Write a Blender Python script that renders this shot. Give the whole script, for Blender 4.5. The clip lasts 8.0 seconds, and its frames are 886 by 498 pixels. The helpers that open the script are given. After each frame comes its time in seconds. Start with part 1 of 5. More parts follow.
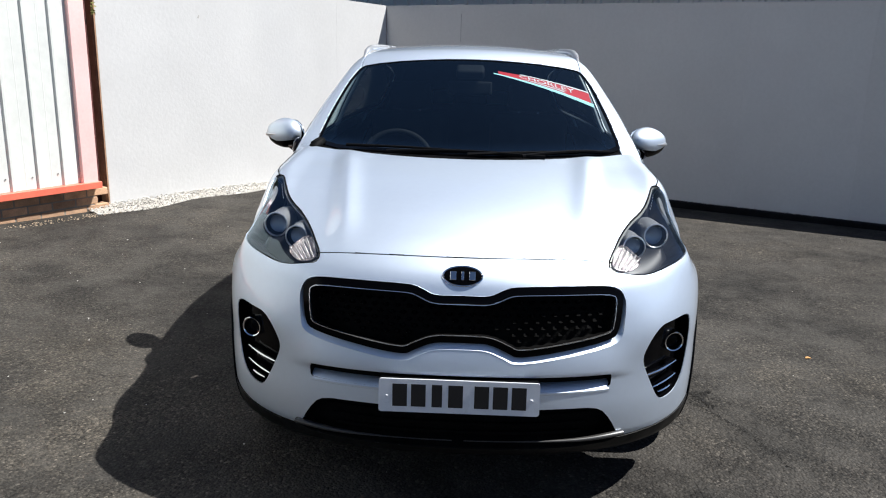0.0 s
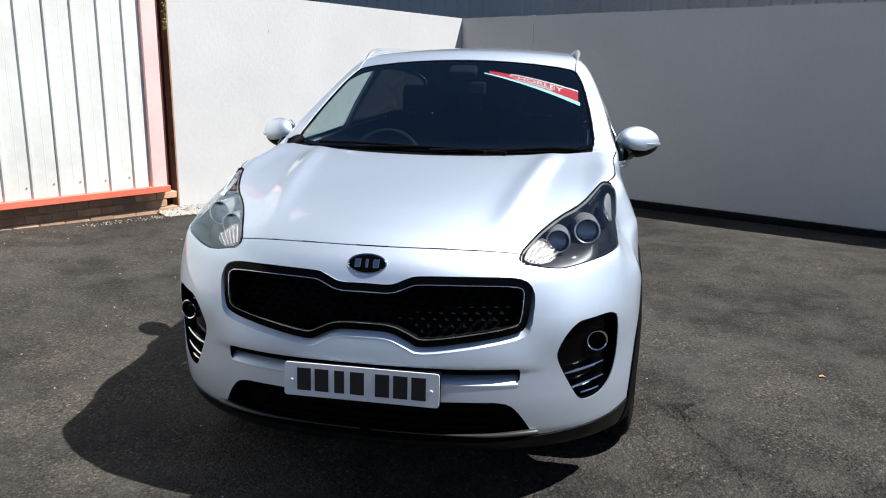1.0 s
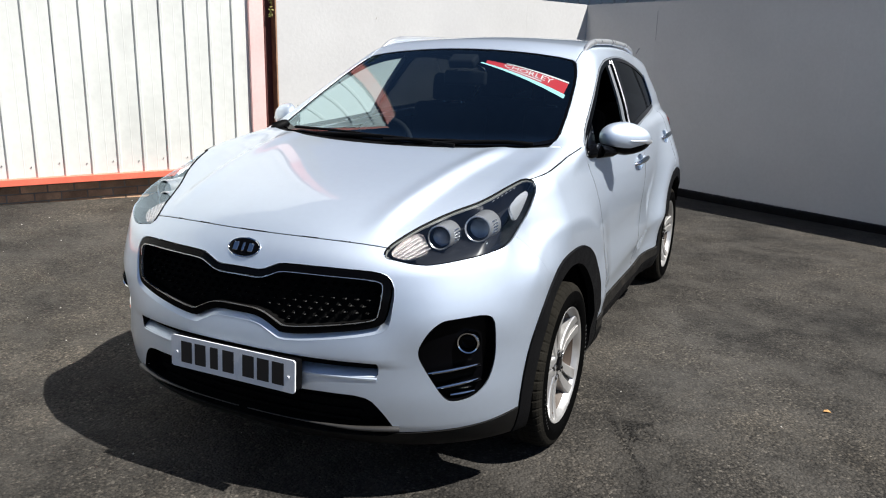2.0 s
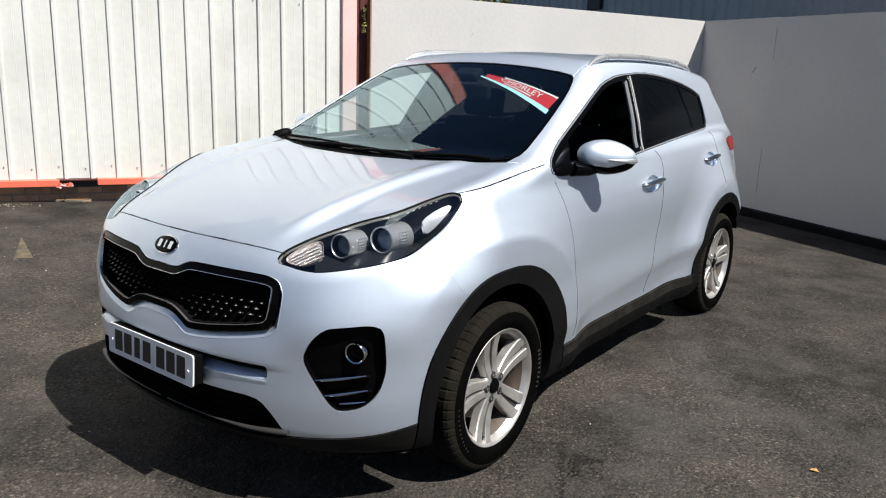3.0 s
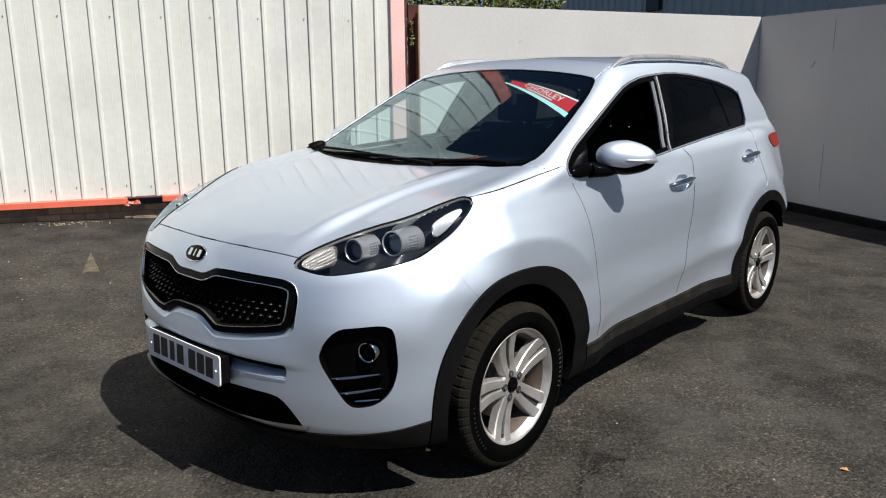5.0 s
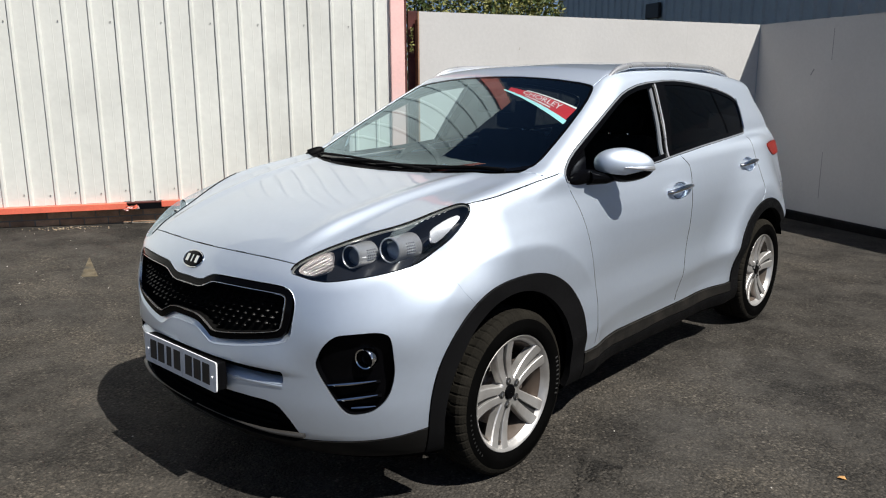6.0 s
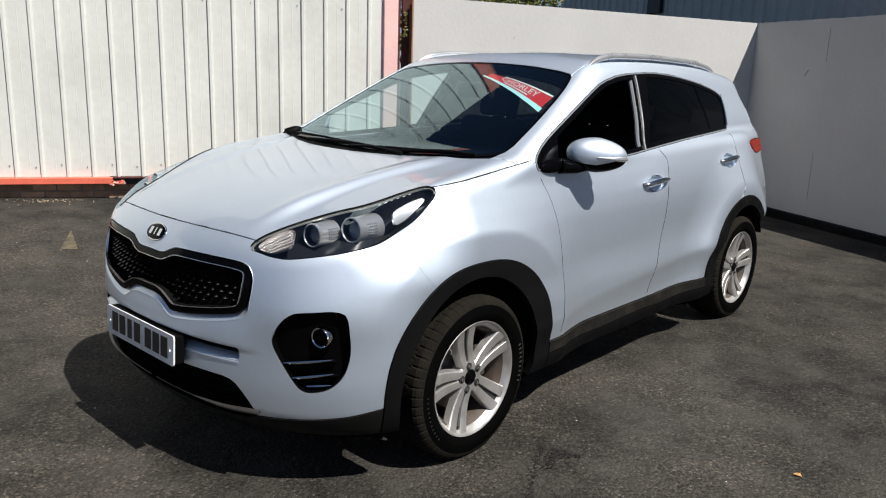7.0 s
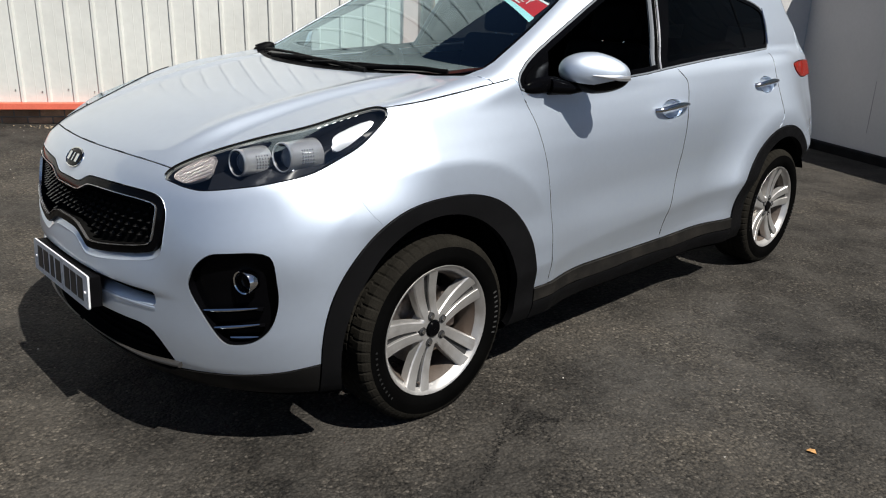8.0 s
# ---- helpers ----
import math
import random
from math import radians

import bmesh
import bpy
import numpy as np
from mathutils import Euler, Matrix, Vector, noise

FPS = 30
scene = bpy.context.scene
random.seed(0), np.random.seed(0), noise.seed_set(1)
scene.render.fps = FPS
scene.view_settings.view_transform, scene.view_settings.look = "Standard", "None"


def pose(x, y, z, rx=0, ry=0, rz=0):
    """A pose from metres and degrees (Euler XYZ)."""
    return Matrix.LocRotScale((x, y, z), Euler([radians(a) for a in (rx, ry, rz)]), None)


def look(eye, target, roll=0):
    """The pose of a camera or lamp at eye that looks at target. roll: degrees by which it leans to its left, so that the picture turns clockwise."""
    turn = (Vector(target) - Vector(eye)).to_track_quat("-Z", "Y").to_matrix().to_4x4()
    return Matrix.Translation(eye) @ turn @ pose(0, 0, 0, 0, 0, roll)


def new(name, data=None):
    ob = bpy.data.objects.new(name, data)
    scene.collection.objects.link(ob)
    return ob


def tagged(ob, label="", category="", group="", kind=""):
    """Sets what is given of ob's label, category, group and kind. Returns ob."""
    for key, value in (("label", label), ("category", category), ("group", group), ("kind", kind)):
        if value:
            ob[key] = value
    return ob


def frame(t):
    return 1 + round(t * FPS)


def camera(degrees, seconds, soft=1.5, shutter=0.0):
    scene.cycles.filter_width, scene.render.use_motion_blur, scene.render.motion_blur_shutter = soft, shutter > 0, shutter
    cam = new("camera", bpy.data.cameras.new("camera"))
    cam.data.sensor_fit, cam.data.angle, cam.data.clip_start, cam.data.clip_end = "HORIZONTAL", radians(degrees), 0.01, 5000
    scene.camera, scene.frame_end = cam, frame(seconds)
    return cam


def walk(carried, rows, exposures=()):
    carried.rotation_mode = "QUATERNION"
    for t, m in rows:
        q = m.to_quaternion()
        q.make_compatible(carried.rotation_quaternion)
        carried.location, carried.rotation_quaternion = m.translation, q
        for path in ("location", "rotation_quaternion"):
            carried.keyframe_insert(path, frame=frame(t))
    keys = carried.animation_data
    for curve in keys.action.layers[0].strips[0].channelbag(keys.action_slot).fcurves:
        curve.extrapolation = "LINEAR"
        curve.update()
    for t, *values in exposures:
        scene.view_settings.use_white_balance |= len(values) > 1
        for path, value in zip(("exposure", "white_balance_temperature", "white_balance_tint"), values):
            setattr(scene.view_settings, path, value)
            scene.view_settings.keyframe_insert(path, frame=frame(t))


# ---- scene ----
cam = camera(60.0, 8.0, soft=1.1)
PATH = [
    (0, (0.009, -2.307, 1.578), (-0.052, -0.369, 1.087), 1.4),
    (0.5, (0.329, -2.336, 1.551), (0.167, -0.396, 1.094), 2.7),
    (1, (0.71, -2.247, 1.497), (0.337, -0.335, 1.045), 0.7),
    (1.2, (0.888, -2.191, 1.518), (0.456, -0.289, 1.074), 0.8),
    (2.3, (1.915, -1.755, 1.529), (0.964, -0.062, 1.05), 0.2),
    (2.5, (2.056, -1.655, 1.533), (1.036, 0.007, 1.088), -0.6),
    (3, (2.385, -1.428, 1.526), (1.213, 0.126, 1.065), 2.0),
    (3.5, (2.542, -1.339, 1.528), (1.255, 0.126, 1.081), -0.4),
    (4, (2.605, -1.349, 1.526), (1.286, 0.09, 1.091), -1.2),
    (4.5, (2.61, -1.362, 1.524), (1.291, 0.075, 1.081), -0.7),
    (6, (2.617, -1.354, 1.528), (1.296, 0.087, 1.103), -0.3),
    (6.5, (2.635, -1.352, 1.527), (1.312, 0.087, 1.103), -0.2),
    (7, (2.709, -1.266, 1.505), (1.397, 0.175, 1.053), 1.9),
    (7.5, (2.678, -0.99, 1.436), (1.345, 0.399, 0.895), 4.0),
    (7.7, (2.679, -0.856, 1.418), (1.32, 0.489, 0.832), 3.0),
    (8, (2.663, -0.749, 1.419), (1.292, 0.568, 0.796), 1.8),
]
EXPOSURE = [(0.0, 0.84, 6150, 9), (1.2, 0.82, 6150, 9), (2.5, 0.80, 6450, 9), (3.5, 0.50, 6500, 9), (4.5, 0.44, 6500, 9), (6.5, 0.44, 6500, 9), (8.0, 0.37, 6500, 9)]
walk(cam, [(t, look(eye, target, roll)) for t, eye, target, roll in PATH], EXPOSURE)

# ---- daylight: a high sun over the yard, and a clear sky ----
SUN = Vector((0.70, 0.03, 1.0)).normalized()
sun = new("sun", bpy.data.lights.new("sun", "SUN"))
sun.data.energy, sun.data.angle, sun.data.color = 5.0, radians(0.53), (1.0, 0.955, 0.89)
sun.matrix_world = look(SUN * 30, (0, 0, 0))
world = bpy.data.worlds.new("sky")
scene.world = world
world.use_nodes = True
sky = world.node_tree.nodes.new("ShaderNodeTexSky")
sky.sky_type, sky.sun_disc = "NISHITA", False
sky.air_density, sky.dust_density = 0.45, 0.3
sky.sun_elevation = math.asin(SUN.z)
sky.sun_rotation = math.atan2(SUN.x, SUN.y)
world.node_tree.nodes["Background"].inputs["Strength"].default_value = 0.054
world.node_tree.links.new(sky.outputs["Color"], world.node_tree.nodes["Background"].inputs["Color"])


# ---- materials ----
def material(name, colour, rough=0.5, metal=0.0, vary=0.0, scale=4.0, fine=60.0, bump=0.0, stain=None, per_piece=0.0, worn=0.0, **more):
    """A surface with a colour that varies at two scales, uneven gloss and fine relief, all in metres."""
    m = bpy.data.materials.new(name)
    m.use_nodes = True
    nt = m.node_tree
    b = nt.nodes["Principled BSDF"]
    b.inputs["Base Color"].default_value = (*colour, 1)
    b.inputs["Roughness"].default_value = rough
    b.inputs["Metallic"].default_value = metal
    for key, value in more.items():
        b.inputs[key.replace("_", " ")].default_value = value
    if not (vary or bump or per_piece or worn):
        return m
    place = nt.nodes.new("ShaderNodeNewGeometry").outputs["Position"]

    def noisy(s, detail, low, high):
        n = nt.nodes.new("ShaderNodeTexNoise")
        n.inputs["Scale"].default_value, n.inputs["Detail"].default_value = s, detail
        nt.links.new(place, n.inputs["Vector"])
        r = nt.nodes.new("ShaderNodeMapRange")
        r.inputs["From Min"].default_value, r.inputs["From Max"].default_value = 0.3, 0.7
        r.inputs["To Min"].default_value, r.inputs["To Max"].default_value = low, high
        nt.links.new(n.outputs["Fac"], r.inputs["Value"])
        return r.outputs["Result"]

    def times(p, q):
        n = nt.nodes.new("ShaderNodeMath")
        n.operation = "MULTIPLY"
        nt.links.new(p, n.inputs[0])
        nt.links.new(q, n.inputs[1])
        return n.outputs[0]
    value = times(noisy(scale, 4, 1 - vary, 1 + vary), noisy(fine, 3, 1 - vary * 0.7, 1 + vary * 0.7))
    if per_piece:
        r = nt.nodes.new("ShaderNodeMapRange")
        r.inputs["To Min"].default_value, r.inputs["To Max"].default_value = 1 - per_piece, 1 + per_piece
        nt.links.new(nt.nodes.new("ShaderNodeObjectInfo").outputs["Random"], r.inputs["Value"])
        value = times(value, r.outputs["Result"])
    h = nt.nodes.new("ShaderNodeHueSaturation")
    h.inputs["Color"].default_value = (*colour, 1)
    nt.links.new(value, h.inputs["Value"])
    tint = h.outputs["Color"]
    if stain:
        mix = nt.nodes.new("ShaderNodeMix")
        mix.data_type = "RGBA"
        nt.links.new(noisy(scale * 0.6, 6, -0.5, stain[1]), mix.inputs[0])
        nt.links.new(tint, mix.inputs[6])
        mix.inputs[7].default_value = (*stain[0], 1)
        tint = mix.outputs[2]
    nt.links.new(tint, b.inputs["Base Color"])
    nt.links.new(noisy(scale * 1.7, 3, max(rough - 0.08, 0.02), min(rough + 0.10, 1)), b.inputs["Roughness"])
    if bump:
        n = nt.nodes.new("ShaderNodeBump")
        n.inputs["Strength"].default_value, n.inputs["Distance"].default_value = 0.8, bump
        nt.links.new(noisy(fine, 5, 0, 1), n.inputs["Height"])
        nt.links.new(n.outputs["Normal"], b.inputs["Normal"])
    return m


def pane(name, tint, shine=0.035, mirror=(0.80, 0.92, 1.0), rise=3.95):
    """Thin glass: clear to look through, with a mirror's gloss that grows towards the edge of view."""
    m = bpy.data.materials.new(name)
    m.use_nodes = True
    nt = m.node_tree
    nt.nodes.clear()
    out = nt.nodes.new("ShaderNodeOutputMaterial")
    mix = nt.nodes.new("ShaderNodeMixShader")
    clear, gloss, edge = nt.nodes.new("ShaderNodeBsdfTransparent"), nt.nodes.new("ShaderNodeBsdfGlossy"), nt.nodes.new("ShaderNodeLayerWeight")
    clear.inputs["Color"].default_value = (*tint, 1)
    gloss.inputs["Roughness"].default_value = 0.01
    gloss.inputs["Color"].default_value = (*mirror, 1)
    edge.inputs["Blend"].default_value = 0.5
    power, lift = nt.nodes.new("ShaderNodeMath"), nt.nodes.new("ShaderNodeMath")
    power.operation, power.inputs[1].default_value = "POWER", rise
    lift.operation, lift.inputs[1].default_value, lift.inputs[2].default_value = "MULTIPLY_ADD", 0.92, shine
    nt.links.new(edge.outputs["Facing"], power.inputs[0])
    nt.links.new(power.outputs[0], lift.inputs[0])
    nt.links.new(lift.outputs[0], mix.inputs[0])
    nt.links.new(clear.outputs[0], mix.inputs[1])
    nt.links.new(gloss.outputs[0], mix.inputs[2])
    nt.links.new(mix.outputs[0], out.inputs["Surface"])
    return m


def car_paint():
    """Silver metallic paint under a clear coat."""
    m = material("silver_paint", (0.80, 0.885, 1.0), 0.56, 1.0, vary=0.012, scale=1.5, fine=40.0, Coat_Weight=1.0, Coat_Roughness=0.03)
    links = m.node_tree.links
    for wire in [w for w in links if w.to_socket.name == "Roughness"]:
        links.remove(wire)
    return m


def asphalt():
    """Worn tarmac: dark binder, paler chippings, dusty and oily patches."""
    m = material("tarmac", (0.05, 0.049, 0.047), 0.82, Specular_IOR_Level=0.20)
    nt = m.node_tree
    b = nt.nodes["Principled BSDF"]
    place = nt.nodes.new("ShaderNodeNewGeometry").outputs["Position"]

    def ramp(source, stops):
        r = nt.nodes.new("ShaderNodeValToRGB")
        while len(r.color_ramp.elements) < len(stops):
            r.color_ramp.elements.new(0.5)
        for e, (p, c) in zip(r.color_ramp.elements, stops):
            e.position, e.color = p, (*c, 1)
        nt.links.new(source, r.inputs["Fac"])
        return r.outputs["Color"]

    def blend(kind, fac, p, q):
        n = nt.nodes.new("ShaderNodeMix")
        n.data_type, n.blend_type = "RGBA", kind
        if isinstance(fac, float):
            n.inputs[0].default_value = fac
        else:
            nt.links.new(fac, n.inputs[0])
        nt.links.new(p, n.inputs[6])
        nt.links.new(q, n.inputs[7])
        return n.outputs[2]

    def tex(kind, s, **more):
        n = nt.nodes.new(kind)
        n.inputs["Scale"].default_value = s
        for key, v in more.items():
            n.inputs[key].default_value = v
        nt.links.new(place, n.inputs["Vector"])
        return n
    chip = tex("ShaderNodeTexVoronoi", 88.0)
    chip2 = tex("ShaderNodeTexVoronoi", 230.0)
    stone = ramp(chip.outputs["Color"], [(0.0, (0.030, 0.0290, 0.0275)), (0.45, (0.047, 0.0448, 0.0417)), (0.8, (0.080, 0.0750, 0.0675)), (1.0, (0.17, 0.160, 0.145))])
    grain = ramp(chip2.outputs["Color"], [(0.0, (0.55, 0.55, 0.55)), (1.0, (1.4, 1.39, 1.37))])
    col = blend("MULTIPLY", 0.8, stone, grain)
    edge = ramp(chip.outputs["Distance"], [(0.0, (1.15, 1.15, 1.15)), (0.45, (0.94, 0.94, 0.94)), (0.70, (0.66, 0.66, 0.66))])
    col = blend("MULTIPLY", 0.85, col, edge)
    pit = ramp(tex("ShaderNodeTexNoise", 70.0, Detail=3.0, Roughness=0.6).outputs["Fac"], [(0.36, (0.30, 0.30, 0.30)), (0.50, (1.02, 1.02, 1.02))])
    col = blend("MULTIPLY", 0.9, col, pit)
    patch = ramp(tex("ShaderNodeTexNoise", 0.55, Detail=7.0, Roughness=0.62).outputs["Fac"], [(0.32, (0.42, 0.41, 0.40)), (0.50, (0.85, 0.82, 0.785)), (0.68, (1.52, 1.43, 1.30))])
    col = blend("MULTIPLY", 1.0, col, patch)
    blotch = ramp(tex("ShaderNodeTexNoise", 2.1, Detail=4.0, Roughness=0.6).outputs["Fac"], [(0.36, (0.70, 0.70, 0.70)), (0.62, (1.24, 1.22, 1.19))])
    col = blend("MULTIPLY", 1.0, col, blotch)
    dust = ramp(tex("ShaderNodeTexNoise", 2.6, Detail=8.0, Roughness=0.7).outputs["Fac"], [(0.44, (0, 0, 0)), (0.72, (0.72, 0.72, 0.72))])
    tone = nt.nodes.new("ShaderNodeRGB")
    tone.outputs[0].default_value = (0.072, 0.0665, 0.0590, 1)
    col = blend("MIX", dust, col, tone.outputs[0])
    oil = ramp(tex("ShaderNodeTexNoise", 1.1, Detail=3.0).outputs["Fac"], [(0.60, (1, 1, 1)), (0.72, (0.5, 0.5, 0.5))])
    col = blend("MULTIPLY", 1.0, col, oil)
    nt.links.new(col, b.inputs["Base Color"])
    n1, n2 = nt.nodes.new("ShaderNodeBump"), nt.nodes.new("ShaderNodeBump")
    for n, src, dist in ((n1, chip.outputs["Distance"], -0.006), (n2, tex("ShaderNodeTexNoise", 30.0, Detail=6.0).outputs["Fac"], 0.010)):
        n.inputs["Strength"].default_value, n.inputs["Distance"].default_value = 0.9, dist
        nt.links.new(src, n.inputs["Height"])
    nt.links.new(n1.outputs["Normal"], n2.inputs["Normal"])
    nt.links.new(n2.outputs["Normal"], b.inputs["Normal"])
    return m


PAINT = car_paint()
TARMAC = asphalt()
BLACK_GLOSS = material("gloss_black", (0.002, 0.002, 0.0025), 0.10, Specular_IOR_Level=0.06)
BLACK_TRIM = material("black_plastic", (0.0035, 0.0035, 0.004), 0.5, Specular_IOR_Level=0.06, vary=0.18, scale=9, fine=400, bump=0.0004)
GREY_TRIM = material("grey_plastic", (0.0055, 0.0055, 0.006), 0.60, Specular_IOR_Level=0.05, vary=0.15, scale=7, fine=500, bump=0.0004)
DUSTY_TRIM = material("dusty_plastic", (0.012, 0.0113, 0.0103), 0.75, Specular_IOR_Level=0.08, vary=0.25, scale=14, fine=160, bump=0.0006, stain=((0.032, 0.028, 0.024), 0.55))
LINER = material("wheel_well_felt", (0.006, 0.006, 0.006), 0.95, Specular_IOR_Level=0.0, vary=0.3, scale=8, fine=90, bump=0.002)
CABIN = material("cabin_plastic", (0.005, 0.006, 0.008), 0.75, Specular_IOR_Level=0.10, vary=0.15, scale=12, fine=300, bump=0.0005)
CLOTH = material("seat_cloth", (0.006, 0.0065, 0.008), 0.95, Specular_IOR_Level=0.05, vary=0.25, scale=20, fine=500, bump=0.0008)
CHROME = material("chrome", (0.78, 0.79, 0.80), 0.07, 1.0)
SATIN = material("satin_silver", (0.74, 0.75, 0.77), 0.32, 0.75, vary=0.03, scale=6, fine=300)
RIM = material("grille_rim_chrome", (0.62, 0.62, 0.63), 0.22, 0.9)
ALLOY = material("alloy", (0.60, 0.588, 0.572), 0.40, 0.78, vary=0.07, scale=14, fine=260, stain=((0.16, 0.10, 0.06), 0.28))
RUBBER = material("rubber", (0.0022, 0.0022, 0.0022), 0.85, Specular_IOR_Level=0.01, vary=0.2, scale=10, fine=220, bump=0.0005)
TREAD = material("dusty_tread", (0.012, 0.0108, 0.0085), 0.95, Specular_IOR_Level=0.1, vary=0.3, scale=12, fine=220, bump=0.0008)
RUBBER_MARK = material("raised_rubber", (0.008, 0.008, 0.008), 0.6)
# paler than the other marks: the lettering's glint is put into the colour
MARK_GLINT = material("raised_rubber_glint", (0.045, 0.045, 0.045), 0.4)
BARREL = material("dusty_barrel", (0.09, 0.072, 0.060), 0.6, 0.2, vary=0.15, scale=14, fine=150, stain=((0.09, 0.055, 0.035), 0.5))
SLOT_GREY = material("spoke_slot", (0.035, 0.035, 0.036), 0.5, 0.3, vary=0.1, scale=14, fine=200)
STEEL = material("disc_steel", (0.32, 0.29, 0.27), 0.42, 0.9, vary=0.25, scale=20, fine=200, stain=((0.20, 0.09, 0.04), 0.5))
GLASS = pane("windscreen_glass", (0.74, 0.87, 0.88), 0.034, (0.72, 0.92, 1.0), 3.1)
SIDE_GLASS = pane("side_glass", (0.82, 0.90, 0.89))
DARK_GLASS = pane("privacy_glass", (0.035, 0.036, 0.037), 0.010, (0.40, 0.42, 0.44))
CHANNEL = material("run_channel", (0.15, 0.165, 0.185), 0.45, vary=0.06, scale=10, fine=200)
LENS = pane("lamp_lens", (0.95, 0.97, 0.98), 0.09, (0.72, 0.88, 1.0))
LAMP_BLACK = material("lamp_bezel", (0.010, 0.011, 0.014), 0.35, Specular_IOR_Level=0.25)
LAMP_RIM = material("lamp_upper_edge", (0.30, 0.30, 0.28), 0.35, 0.3)
LAMP_WHITE = material("lamp_bright", (0.72, 0.73, 0.75), 0.28, 0.8)
STUD_BLACK = material("stud_black", (0.005, 0.005, 0.005), 0.26, Specular_IOR_Level=0.22)
REFLECTOR = material("lamp_reflector", (0.86, 0.87, 0.88), 0.10, 1.0)
FROSTED = material("lamp_prism", (0.66, 0.61, 0.595), 0.16, 0.6, vary=0.2, scale=60, fine=300, bump=0.0015)
CRYSTAL = material("projector_glass", (0.50, 0.56, 0.64), 0.02, 0.0, Transmission_Weight=0.85, IOR=1.5)
RED_LENS = material("tail_lens", (0.22, 0.014, 0.007), 0.25, Specular_IOR_Level=0.06)
PLATE_WHITE = material("plate_white", (0.78, 0.80, 0.83), 0.30, vary=0.02, scale=8, fine=200, Coat_Weight=0.4)
PLATE_BLACK = material("plate_black", (0.012, 0.012, 0.014), 0.35)
STICKER_RED = material("sticker_red", (0.52, 0.030, 0.035), 0.4)
STICKER_CYAN = material("sticker_cyan", (0.42, 0.78, 0.80), 0.4)
STICKER_WHITE = material("sticker_white", (0.8, 0.8, 0.8), 0.4)
CLAD_WHITE = material("white_coated_steel", (0.68, 0.69, 0.655), 0.42, vary=0.05, scale=1.6, fine=18, bump=0.0006, stain=((0.42, 0.42, 0.40), 0.30))
PINK = material("pink_flashing", (0.88, 0.56, 0.53), 0.5, vary=0.06, scale=3, fine=40, stain=((0.84, 0.62, 0.60), 0.5))
RED_PAINT = material("red_painted_steel", (0.78, 0.17, 0.105), 0.45, vary=0.10, scale=5, fine=60, stain=((0.60, 0.16, 0.10), 0.4))
RED_DULL = material("dull_red_flashing", (0.66, 0.12, 0.085), 0.5, vary=0.10, scale=4, fine=50)
# red darkened to hold the corner gap's shade; shared with the post
RED_SHADE = material("dark_red_post_and_shade", (0.085, 0.022, 0.018), 0.6, vary=0.2, scale=6, fine=60)
BRICK = material("brick_tan", (0.50, 0.31, 0.19), 0.88, vary=0.20, scale=9, fine=120, bump=0.003, per_piece=0.30, stain=((0.14, 0.10, 0.075), 0.35))
MORTAR = material("mortar", (0.26, 0.235, 0.20), 0.95, vary=0.2, scale=8, fine=150, bump=0.003)
BOARD_GREY = material("grey_painted_board", (0.565, 0.56, 0.553), 0.62, vary=0.035, scale=1.3, fine=30, bump=0.0006, per_piece=0.02, stain=((0.50, 0.50, 0.51), 0.30))
BOARD_EDGE = material("board_edge", (0.34, 0.20, 0.12), 0.85, vary=0.2, scale=10, fine=90)
BOARD_SEAM = material("board_joint", (0.30, 0.30, 0.31), 0.9, vary=0.2, scale=6, fine=60)
FELT = material("black_felt_kerb", (0.005, 0.005, 0.0062), 0.75, Specular_IOR_Level=0.15, vary=0.3, scale=5, fine=90, bump=0.003)
GRAVEL = material("white_gravel", (0.56, 0.53, 0.48), 0.9, vary=0.22, scale=30, fine=200, bump=0.002)
SCREW = material("screw_head", (0.22, 0.22, 0.22), 0.5, 0.5)
CHIP = material("pale_chip", (0.42, 0.40, 0.37), 0.85, vary=0.15, scale=40, fine=300)
SAND = material("dry_sand", (0.42, 0.33, 0.23), 0.95, vary=0.2, scale=12, fine=200, bump=0.002)
SHED_BLUE = material("blue_grey_steel", (0.47, 0.55, 0.56), 0.5, vary=0.06, scale=1.2, fine=20, stain=((0.38, 0.45, 0.45), 0.4))
CHIN_GREY = material("grey_chin", (0.035, 0.033, 0.031), 0.38, Specular_IOR_Level=0.7, vary=0.1, scale=8, fine=200)
LIP_GREY = material("grey_lip", (0.0075, 0.0072, 0.007), 0.42, 0.0, Specular_IOR_Level=0.16, vary=0.1, scale=8, fine=200)
DARK = material("dark_opening", (0.02, 0.021, 0.022), 0.5)
LEAF = material("ivy_leaf", (0.055, 0.085, 0.022), 0.5, vary=0.35, scale=6, fine=50)
LEAF_DRY = material("hedge_leaf", (0.20, 0.20, 0.055), 0.6, vary=0.35, scale=5, fine=50)
BARK = material("bark", (0.10, 0.07, 0.045), 0.9, vary=0.3, scale=10, fine=80, bump=0.004)
ROAD_PAINT = material("worn_yellow_paint", (0.115, 0.096, 0.066), 0.9, Specular_IOR_Level=0.1, vary=0.35, scale=14, fine=160, stain=((0.06, 0.057, 0.052), 0.9))
TAR = material("tar_crack", (0.022, 0.021, 0.0198), 0.9, Specular_IOR_Level=0.05, vary=0.4, scale=14, fine=150, bump=0.003)
DEAD_LEAF = material("dead_leaf", (0.50, 0.27, 0.10), 0.8, vary=0.2, scale=40, fine=300)

